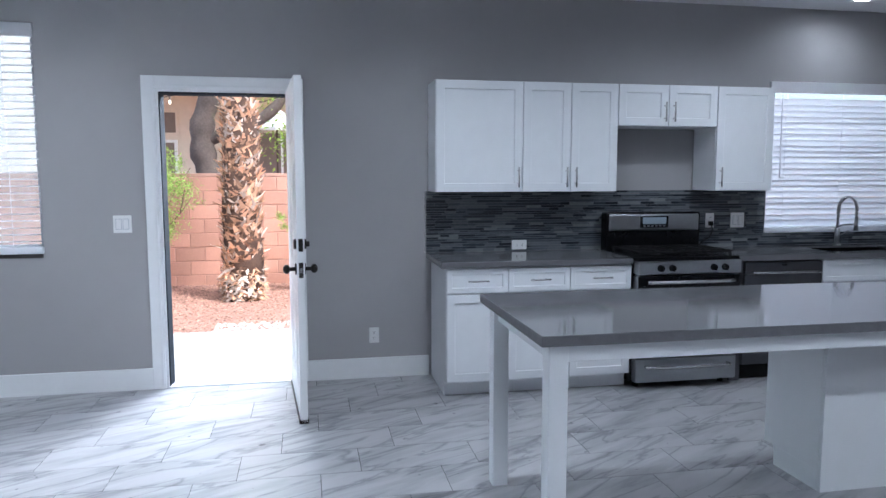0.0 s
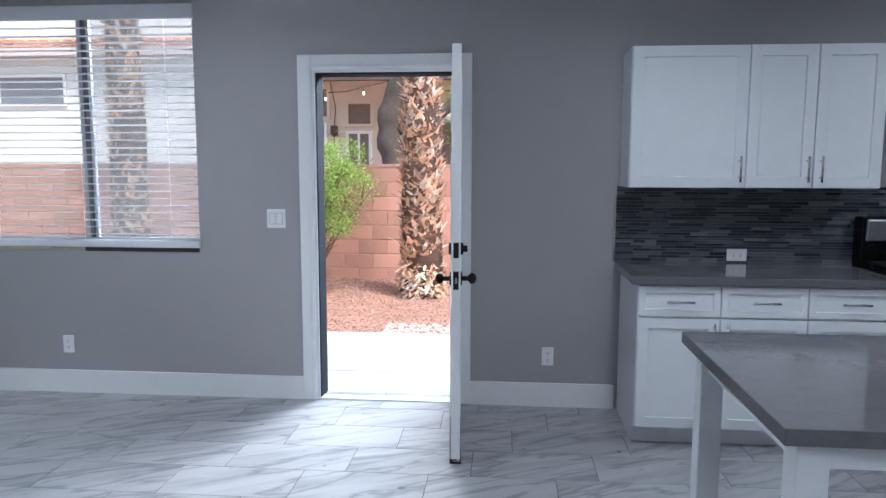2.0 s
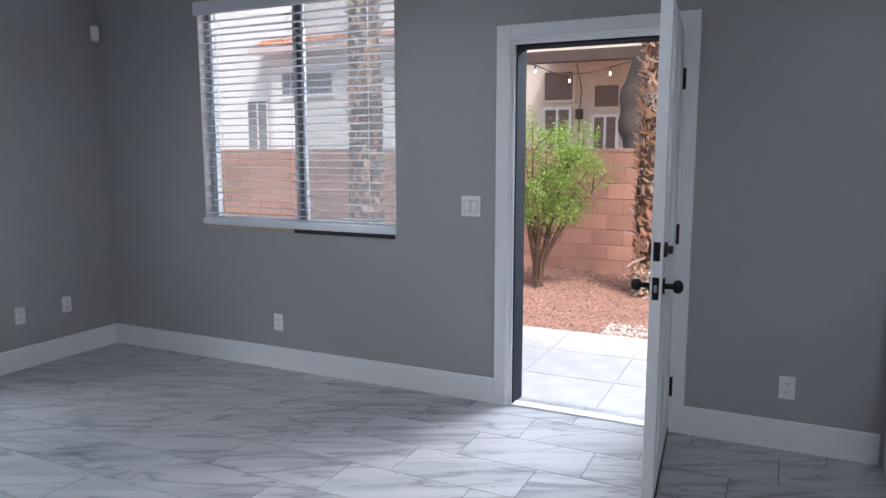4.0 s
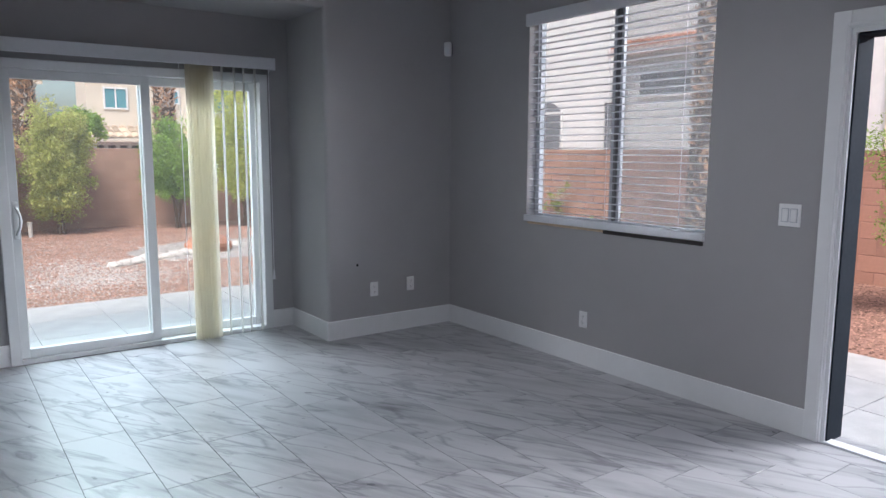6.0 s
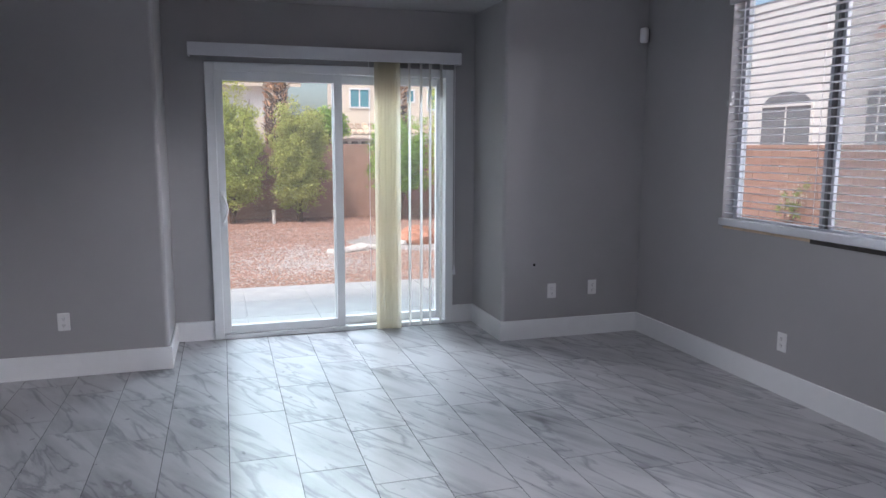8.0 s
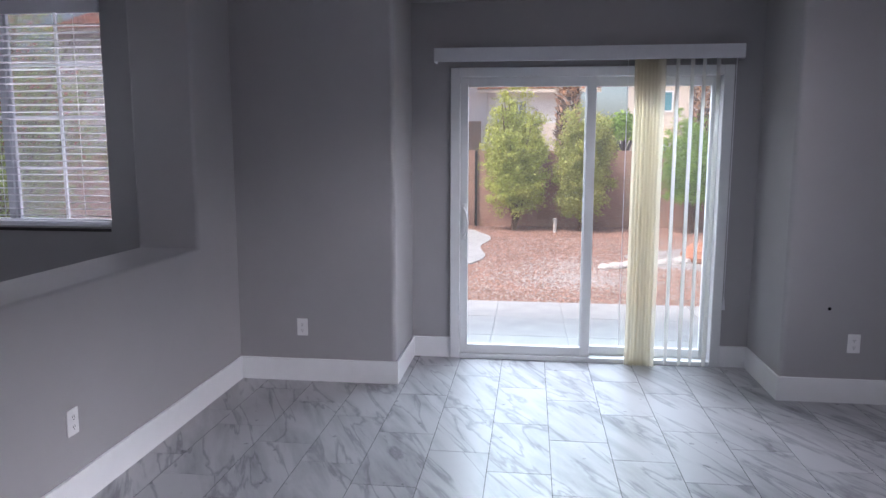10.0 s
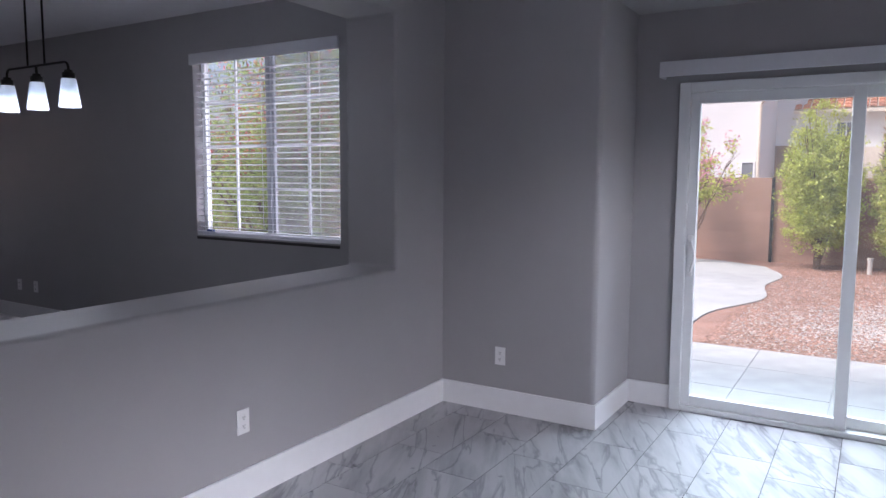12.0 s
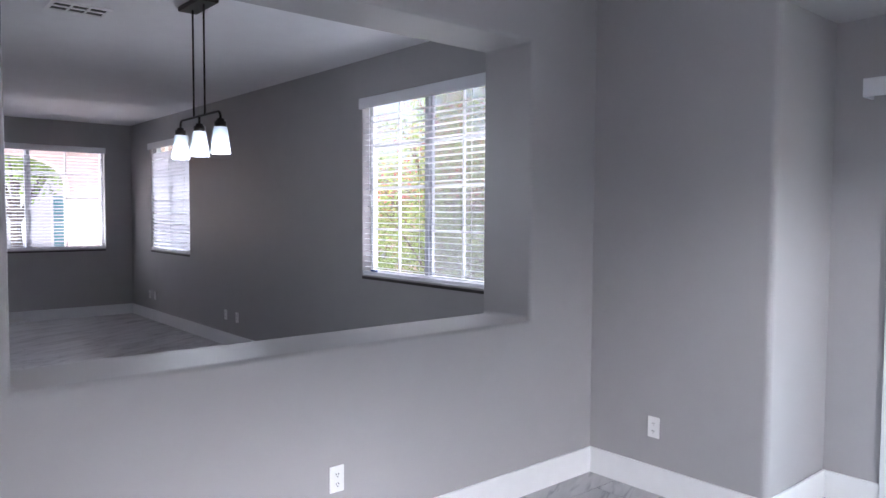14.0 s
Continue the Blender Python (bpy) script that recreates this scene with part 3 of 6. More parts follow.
def sliding_door():
    ob = tagged(new("door_2"), "white vinyl sliding glass patio door, closed", "sliding door", kind="structure")
    ob.matrix_basis = place("W", RECESS)
    u0, u1, top = SLIDE
    f = 0.038
    for a, b, c, d in ((u0 - 0.03, u0 + f, 0.0, top + 0.03), (u1 - f, u1 + 0.03, 0.0, top + 0.03), (u0 + f, u1 - f, top - 0.035, top + 0.03)):
        part("outer_frame", B(a, b, -0.03, 0.12, c, d, bevel=0.005), SASH_VINYL, ob)
    part("track", B(u0 + f, u1 - f, -0.03, 0.12, 0.0, 0.035, bevel=0.005), SASH_VINYL, ob)
    m = (u0 + u1) / 2 + 0.02
    for a, b, y in ((u0 + f - 0.01, m + 0.035, 0.0), (m - 0.035, u1 - f + 0.01, 0.055)):
        s = 0.064
        sash = part("sash", B(a, a + s, y, y + 0.045, 0.035, top - 0.035, bevel=0.004), SASH_VINYL, ob)
        box_b = B(b - s, b, y, y + 0.045, 0.035, top - 0.035, bevel=0.004)
        part("stile", box_b, SASH_VINYL, sash)
        part("rail", B(a + s, b - s, y, y + 0.045, 0.035, 0.035 + s, bevel=0.004), SASH_VINYL, sash)
        part("rail", B(a + s, b - s, y, y + 0.045, top - 0.035 - s, top - 0.035, bevel=0.004), SASH_VINYL, sash)
        p = part("pane", B(a + s - 0.005, b - s + 0.005, y + 0.018, y + 0.026, 0.1, top - 0.1), GLASS, sash)
        p.visible_shadow = False
    h = bmesh.new()
    box(h, u0 + f + 0.012, u0 + f + 0.045, -0.012, 0.0, 0.87, 1.13, bevel=0.005)
    pts = [(u0 + f + 0.028 + 0.028 * math.sin(math.pi * k / 10), -0.01 - 0.03 * math.sin(math.pi * k / 10), 0.9 + 0.2 * k / 10) for k in range(11)]
    sweep(h, pts, 0.009)
    part("handle", h, PLASTIC, ob, "curved white pull handle", True)


def vertical_blind():
    ob = thing("vertical_blind", "cream vertical blind drawn half aside below white valance", "vertical blind")
    ob.matrix_basis = place("W", RECESS)
    v = bmesh.new()
    a, b = 1.795, 3.835
    box(v, a, b, -0.125, -0.11, 2.105, 2.197, bevel=0.004)
    box(v, a, a + 0.012, -0.11, 0.0, 2.105, 2.197)
    box(v, b - 0.012, b, -0.11, 0.0, 2.105, 2.197)
    part("valance", v, SLAT, ob, "white boxed valance")
    part("head_track", B(a + 0.05, b - 0.05, -0.08, -0.04, 2.14, 2.17), SLAT, ob)
    rng = random.Random(4)
    # the drawn stack: vanes nearly edge-on, then four spread ones
    vanes = [(3.15 + 0.0118 * k, 88 + (9 if k % 2 else -7) + rng.uniform(-5, 5), VANE) for k in range(16)] + [(3.42, 65, VANE_WHITE), (3.515, 63, VANE_WHITE), (3.59, 64, VANE_WHITE), (3.68, 60, VANE_WHITE)]
    s = bmesh.new()
    prof = [(-0.042, -0.006), (-0.02, 0.002), (0.0, 0.005), (0.02, 0.002), (0.042, -0.006)]
    low = [s.verts.new((x, y, 0)) for x, y in prof] + [s.verts.new((x, y - 0.0015, 0)) for x, y in prof[::-1]]
    face = s.faces.new(low)
    up = bmesh.ops.extrude_face_region(s, geom=[face])["geom"]
    bmesh.ops.translate(s, verts=[g for g in up if isinstance(g, bmesh.types.BMVert)], vec=(0, 0, 2.118))
    meshes = {}
    for u, turn, mat in vanes:
        if mat.name not in meshes:
            meshes[mat.name] = mesh_of("vane", s.copy(), mat)
        o = new("vane", meshes[mat.name])
        o.parent = ob
        o.matrix_basis = pose(u, -0.06, 0.008 + rng.uniform(-0.003, 0.003), 0, 0, turn)
    part("pull_cord", tube(bmesh.new(), (3.8, -0.06, 0.5), (3.8, -0.06, 2.16), 0.003, sides=6), SLAT, ob)
    part("cord_weight", tube(bmesh.new(), (3.8, -0.06, 0.42), (3.8, -0.06, 0.5), 0.012, 0.005, sides=10), SLAT, ob)
    part("pull_cord", tube(bmesh.new(), (3.1, -0.075, 0.1), (3.1, -0.075, 2.16), 0.002, sides=6), SLAT, ob)


VANE = vane_material("cream_vane", (0.9, 0.86, 0.74), 0.68)

sheer(VANE, 0.5)
VANE_WHITE = vane_material("white_vane", (0.8, 0.8, 0.78))
sliding_door()
vertical_blind()


# ---- wall plates ----
def plate(axis, at, u, z, label, kind="outlet", w=0.072, h=0.115):
    ob = thing("wall_outlet" if kind == "outlet" else "light_switch", label, "outlet" if kind == "outlet" else "light switch", "wall outlets" if kind == "outlet" else "")
    flip = {"N": 0, "W": 90, "S": 180}[axis]
    ob.matrix_basis = (Matrix.Translation((u, at, z)) if axis != "W" else Matrix.Translation((at, u, z))) @ pose(0, 0, 0, 0, 0, flip)
    part("plate", B(-w / 2, w / 2, -0.007, 0.0, -h / 2, h / 2, bevel=0.003), PLASTIC, ob)
    if kind == "outlet":
        vert = h > w
        for s in (-1, 1):
            dx, dz = (0, s * 0.021) if vert else (s * 0.021, 0)
            k = bmesh.new()
            tube(k, (dx, -0.0085, dz), (dx, -0.006, dz), 0.0165, sides=16)
            face = part("socket", k, PLASTIC, ob)
            q = bmesh.new()
            for o in (-0.006, 0.006):
                a, c = (o, 0.002) if vert else (0.002, o)
                box(q, dx + a - 0.0012, dx + a + 0.0012, -0.0095, -0.008, dz + c - 0.004, dz + c + 0.004)
            tube(q, (dx, -0.0095, dz - 0.009), (dx, -0.008, dz - 0.009), 0.0025, sides=8)
            part("slot", q, BLACK, face)
    else:
        for k in range(int(kind)):
            x = (k - (int(kind) - 1) / 2) * 0.046
            part("rocker_gap", B(x - 0.0195, x + 0.0195, -0.0082, -0.0065, -0.036, 0.036), RAIL, ob, "grey gap round the rocker")
            part("rocker", B(x - 0.0165, x + 0.0165, -0.012, -0.006, -0.033, 0.033, bevel=0.003), PLASTIC, ob)
    return ob


plate("N", NORTH, 0.476, 0.316, "white duplex outlet low on grey wall by door")
plate("N", NORTH, -2.628, 0.32, "white duplex outlet below the blinded window")
plate("W", WEST, 4.4, 0.367, "white duplex outlet on the wall return")
plate("W", WEST, 4.748, 0.378, "white cable plate on the wall return")
plate("W", WEST, 1.0, 0.36, "white duplex outlet on the wall pier")
plate("S", HALF, -2.449, 0.374, "white duplex outlet on the half wall")
for _y in (-7.15, -6.93, -4.58, -4.28):
    plate("W", WEST, _y, 0.35, "white duplex outlet low on dining room wall")
plate("N", NORTH, -1.216, 1.153, "white double rocker switch beside entry door", "2", 0.118, 0.118)
plate("N", NORTH - 0.011, 1.57, 0.962, "white outlet laid sideways on mosaic backsplash", "outlet", 0.115, 0.072)
plate("N", NORTH - 0.011, 3.37, 1.125, "white double switch on mosaic backsplash", "2", 0.118, 0.118)
plate("N", NORTH - 0.011, 3.13, 1.125, "white outlet with plug beside the range")


def wall_sensor():
    ob = thing("alarm_sensor", "small white alarm sensor high in wall corner", "sensor", at=(WEST + 0.03, NORTH - 0.05, 2.31), rz=40)
    bm = B(-0.03, 0.03, -0.032, 0.022, -0.058, 0.058, bevel=0.02, segments=4)
    part("housing", bm, PLASTIC, ob, "", True)
    part("lens", B(-0.019, 0.019, -0.0345, -0.028, -0.042, 0.0, bevel=0.003), VINYL, ob, "milky sensor lens")
    # dark side edge of the white housing, drawn as a grey plate
    part("backplate", B(-0.034, 0.034, 0.016, 0.024, -0.05, 0.05, bevel=0.003), ALU, ob, "dark grey plate along the rear edge")
    part("bracket", B(-0.02, 0.02, 0.02, 0.05, -0.03, 0.03), PLASTIC, ob)


wall_sensor()
tagged(part("wall_hole", tube(bmesh.new(), (WEST, 4.25, 0.575), (WEST + 0.003, 4.25, 0.575), 0.011, 0.008, sides=9), BLACK, None), "small dark cable hole in grey wall", "wall hole", kind="structure")


# ---- kitchen ----
def shaker(w, h, rail=0.055, t=0.02):
    """Shaker door front centred at x = 0 from z = 0, facing -y."""
    bm = bmesh.new()
    r, i = rail, rail + 0.002
    loops = []
    for d, y in ((0, 0), (0, -t), (r, -t), (i, -t + 0.009)):
        loops.append([bm.verts.new(p) for p in ((-w / 2 + d, y, d), (w / 2 - d, y, d), (w / 2 - d, y, h - d), (-w / 2 + d, y, h - d))])
    for p, q in zip(loops, loops[1:]):
        for k in range(4):
            bm.faces.new((p[k], p[(k + 1) % 4], q[(k + 1) % 4], q[k]))
    bm.faces.new(loops[0][::-1])
    bm.faces.new(loops[3])
    rim = [e for e in bm.edges if all(v in loops[1] for v in e.verts) or all(v in loops[2] for v in e.verts)]
    bmesh.ops.bevel(bm, geom=rim, offset=0.0018, segments=1, affect="EDGES")
    bmesh.ops.recalc_face_normals(bm, faces=bm.faces[:])
    return bm


def bar_pull(length, upright):
    bm = bmesh.new()
    a, b = ((0, -0.032, -length / 2), (0, -0.032, length / 2)) if upright else ((-length / 2, -0.032, 0), (length / 2, -0.032, 0))
    tube(bm, a, b, 0.006, sides=10)
    for s in (-0.32, 0.32):
        p = (0, 0, s * length) if upright else (s * length, 0, 0)
        tube(bm, p, (p[0], -0.032, p[2]), 0.0045, sides=8)
    return bm


def front(ob, name, x0, x1, y, z0, z1, pull, rail=0.055):
    """Adds a door or drawer front with its bar pull."""
    w, h = x1 - x0 - 0.006, z1 - z0 - 0.005
    d = part(name, shaker(w, h, rail), CAB, ob)
    d.location = ((x0 + x1) / 2, y, z0 + 0.002)
    if pull:
        side, zz = pull
        length = 0.14
        k = part("handle", bar_pull(length, side != "mid"), CHROME, d, "brushed nickel bar pull", True)
        k.location = (0 if side == "mid" else (w / 2 - 0.032) * (1 if side == "right" else -1), -0.02, zz)


def base_cabinet(x0, x1, label, left_end=False):
    ob = thing("base_cabinet", label, "kitchen cabinet", "white base cabinets")
    part("body", B(x0, x1, 4.58, 5.15, 0.1, 0.874), CAB, ob)
    part("toe_kick", B(x0, x1, 4.64, 5.15, 0.0, 0.1), CAB, ob)
    front(ob, "drawer", x0, x1, 4.578, 0.705, 0.868, ("mid", 0.08), 0.035)
    front(ob, "door", x0, x1, 4.578, 0.105, 0.7, ("right" if left_end else "left", 0.5))
    return ob


base_cabinet(0.9, 1.32, "white shaker base cabinet with drawer, end of run", True)
base_cabinet(1.32, 1.755, "white shaker base cabinet with one drawer")
base_cabinet(1.755, 2.2, "white shaker base cabinet beside the gas range", True)


def sink_cabinet():
    ob = thing("base_cabinet", "white shaker sink base cabinet with false front", "kitchen cabinet", "white base cabinets")
    part("body", B(3.69, 4.6, 4.58, 5.15, 0.1, 0.66), CAB, ob)
    part("toe_kick", B(3.69, 4.6, 4.64, 5.15, 0.0, 0.1), CAB, ob)
    front(ob, "false_front", 3.69, 4.6, 4.578, 0.705, 0.868, None, 0.035)
    front(ob, "door", 3.69, 4.145, 4.578, 0.105, 0.7, ("right", 0.5))
    front(ob, "door", 4.145, 4.6, 4.578, 0.105, 0.7, ("left", 0.5))
    part("face_frame", B(3.69, 4.6, 4.578, 4.6, 0.66, 0.874), CAB, ob)


sink_cabinet()
base_cabinet(4.6, 5.55, "white shaker base cabinet beyond the sink")


def upper(x0, x1, z0, label, pulls):
    ob = thing("wall_cabinet", label, "kitchen cabinet", "white wall cabinets")
    part("body", B(x0, x1, 4.86, 5.155, z0, 2.125), CAB, ob)
    n = len(pulls)
    for k, p in enumerate(pulls):
        w = (x1 - x0) / n
        front(ob, "door", x0 + k * w, x0 + (k + 1) * w, 4.858, z0, 2.127, (p, 0.1), 0.058)
    return ob


upper(0.88, 1.497, 1.365, "white shaker wall cabinet with one wide door", ["right"])
upper(1.497, 2.2, 1.365, "white shaker wall cabinet with two tall doors", ["right", "left"])
upper(2.2, 2.975, 1.83, "short white wall cabinet over the gas range", ["right", "left"])
upper(2.975, 3.44, 1.365, "white shaker wall cabinet beside kitchen window", ["left"])


def countertops():
    ob = thing("countertop", "polished dark grey quartz countertop beside the range", "countertop", "grey quartz worktops")
    part("slab", B(0.862, 2.2, 4.535, 5.15, 0.876, 0.916, bevel=0.004), QUARTZ, ob)
    ob = thing("countertop", "polished dark grey quartz countertop round black sink", "countertop", "grey quartz worktops")
    bm = bmesh.new()
    for x0, x1, y0, y1 in ((2.985, 3.84, 4.535, 5.15), (4.56, 5.58, 4.535, 5.15), (3.84, 4.56, 4.535, 4.66), (3.84, 4.56, 5.03, 5.15)):
        box(bm, x0, x1, y0, y1, 0.876, 0.916)
    part("slab", bm, QUARTZ, ob)
    sink = thing("kitchen_sink", "black undermount kitchen sink below the window", "sink")
    bm = bmesh.new()
    for x0, x1, y0, y1, z0, z1 in ((3.83, 3.845, 4.65, 5.04, 0.68, 0.9), (4.555, 4.57, 4.65, 5.04, 0.68, 0.9), (3.845, 4.555, 4.65, 4.665, 0.68, 0.9), (3.845, 4.555, 5.025, 5.04, 0.68, 0.9), (3.83, 4.57, 4.65, 5.04, 0.665, 0.68)):
        box(bm, x0, x1, y0, y1, z0, z1)
    part("basin", bm, BLACK, sink)
    part("drain", tube(bmesh.new(), (4.2, 4.85, 0.68), (4.2, 4.85, 0.684), 0.04), CHROME, sink)


countertops()


def faucet():
    ob = thing("kitchen_faucet", "steel spring-neck faucet behind the sink", "faucet", at=(4.22, 5.07, 0.916))
    part("base", tube(tube(bmesh.new(), (0, 0, 0), (0, 0, 0.012), 0.03), (0, 0, 0.01), (0, 0, 0.14), 0.019), STEEL, ob, "", True)
    neck = [(0, 0, 0.13), (0, 0, 0.26)] + [(0.016 * (1 - math.cos(a)), -0.08 * (1 - math.cos(a)), 0.29 + 0.1 * math.sin(a)) for a in [math.pi * k / 12 for k in range(13)]] + [(0.032, -0.16, 0.23)]
    part("neck", sweep(bmesh.new(), neck, 0.009, 10), STEEL, ob, "", True)
    coil = bmesh.new()
    pts = []
    for k in range(240):
        f = k / 239 * (len(neck) - 1)
        i = min(int(f), len(neck) - 2)
        p = Vector(neck[i]).lerp(Vector(neck[i + 1]), f - i)
        a = k * 0.9
        pts.append(p + Vector((math.cos(a) * 0.014, math.sin(a) * 0.010, math.sin(a) * 0.006)))
    part("spring", sweep(coil, pts, 0.0028, 5), CHROME, ob, "coiled steel spring", True)
    part("spray_head", tube(bmesh.new(), (0.032, -0.16, 0.24), (0.032, -0.16, 0.13), 0.012, 0.018), STEEL, ob, "", True)
    part("docking_arm", sweep(bmesh.new(), [(0, 0, 0.15), (0.01, -0.06, 0.17), (0.03, -0.145, 0.18)], 0.006), STEEL, ob, "", True)
    part("lever", sweep(bmesh.new(), [(0.015, 0, 0.08), (0.05, 0, 0.09), (0.09, -0.02, 0.12)], 0.006), STEEL, ob, "", True)


faucet()


def backsplash():
    """Thin glass and stone strips in staggered courses; each strip is a small proud bar."""
    ob = tagged(new("backsplash"), "dark grey glass mosaic strip backsplash", "backsplash", kind="structure")
    part("bed", B(0.862, 5.58, NORTH - 0.006, NORTH - 0.001, 0.916, 1.026), PALE_GROUT, ob)
    part("bed", B(0.862, KWIN[0] - 0.002, NORTH - 0.006, NORTH - 0.001, 1.026, 1.362), PALE_GROUT, ob)
    part("edge_strip", B(0.852, 0.862, NORTH - 0.012, NORTH - 0.001, 0.916, 1.362), CHROME, ob, "slim metal edge strip")
    rng = random.Random(11)
    verts, faces = [], []
    strip = mesh_of("strip", B(0, 1, 0, 1, 0, 1), MOSAIC_PIECE)
    count = 0
    z = 0.918
    while z < 1.355:
        h = rng.choice((0.0145, 0.0175, 0.0175, 0.022))
        end = 5.57 if z + h < 1.025 else KWIN[0] - 0.004
        x = 0.864 - rng.uniform(0, 0.1)
        while x < end:
            l = rng.uniform(0.06, 0.2)
            a, b = max(x, 0.864), min(x + l - 0.0026, end)
            if b - a > 0.006:
                d = NORTH - 0.0085 - rng.uniform(0, 0.0018)
                if a < 2.75 and count < 300:
                    o = new("strip", strip)
                    o.parent = ob
                    o.location, o.scale = (a, d, z), (b - a, NORTH - 0.006 - d, h - 0.0024)
                    count += 1
                    x += l
                    continue
                k = len(verts)
                for yy in (d, NORTH - 0.006):
                    verts += [(a, yy, z), (b, yy, z), (b, yy, z + h - 0.0024), (a, yy, z + h - 0.0024)]
                faces += [(k, k + 1, k + 2, k + 3), (k, k + 4, k + 5, k + 1), (k + 1, k + 5, k + 6, k + 2), (k + 2, k + 6, k + 7, k + 3), (k + 3, k + 7, k + 4, k)]
            x += l
        z += h
    me = bpy.data.meshes.new("mosaic_strips")
    me.from_pydata(verts, [], faces)
    me.materials.append(MOSAIC)
    o = new("mosaic_strips", me)
    o.parent = ob
    tagged(o, "staggered dark glass strips", kind="stuff")


def mosaic(single=False):
    m = bpy.data.materials.new("glass_mosaic")
    m.use_nodes = True
    nt = m.node_tree
    p = nt.nodes["Principled BSDF"]
    geo = nt.nodes.new("ShaderNodeNewGeometry")
    r = nt.nodes.new("ShaderNodeValToRGB")
    cols = [(0.0, (0.024, 0.028, 0.036)), (0.2, (0.05, 0.058, 0.07)), (0.42, (0.085, 0.096, 0.11)), (0.66, (0.125, 0.138, 0.152)), (0.86, (0.19, 0.2, 0.212)), (0.94, (0.035, 0.042, 0.055))]
    e = r.color_ramp.elements
    e[0].position, e[0].color = cols[0][0], (*cols[0][1], 1)
    e[1].position, e[1].color = cols[1][0], (*cols[1][1], 1)
    for pos, c in cols[2:]:
        e.new(pos).color = (*c, 1)
    r.color_ramp.interpolation = "CONSTANT"
    info = nt.nodes.new("ShaderNodeObjectInfo")
    nt.links.new(info.outputs["Random"] if single else geo.outputs["Random Per Island"], r.inputs[0])
    n = nt.nodes.new("ShaderNodeTexNoise")
    n.inputs["Scale"].default_value = 60
    nt.links.new(geo.outputs["Position"], n.inputs["Vector"])
    mx = nt.nodes.new("ShaderNodeMix")
    mx.data_type, mx.blend_type = "RGBA", "OVERLAY"
    mx.inputs[0].default_value = 0.4
    nt.links.new(r.outputs[0], mx.inputs[6])
    nt.links.new(n.outputs[0], mx.inputs[7])
    nt.links.new(mx.outputs[2], p.inputs["Base Color"])
    p.inputs["Roughness"].default_value = 0.22
    return m


PALE_GROUT = material("mosaic_grout", (0.2, 0.21, 0.23), 0.9, scale=80, vary=0.15)
MOSAIC, MOSAIC_PIECE = mosaic(), mosaic(True)
backsplash()


LCD = material("clock_glass", (0.3, 0.36, 0.42), 0.1, spec=0.8, scale=60, vary=0.05)


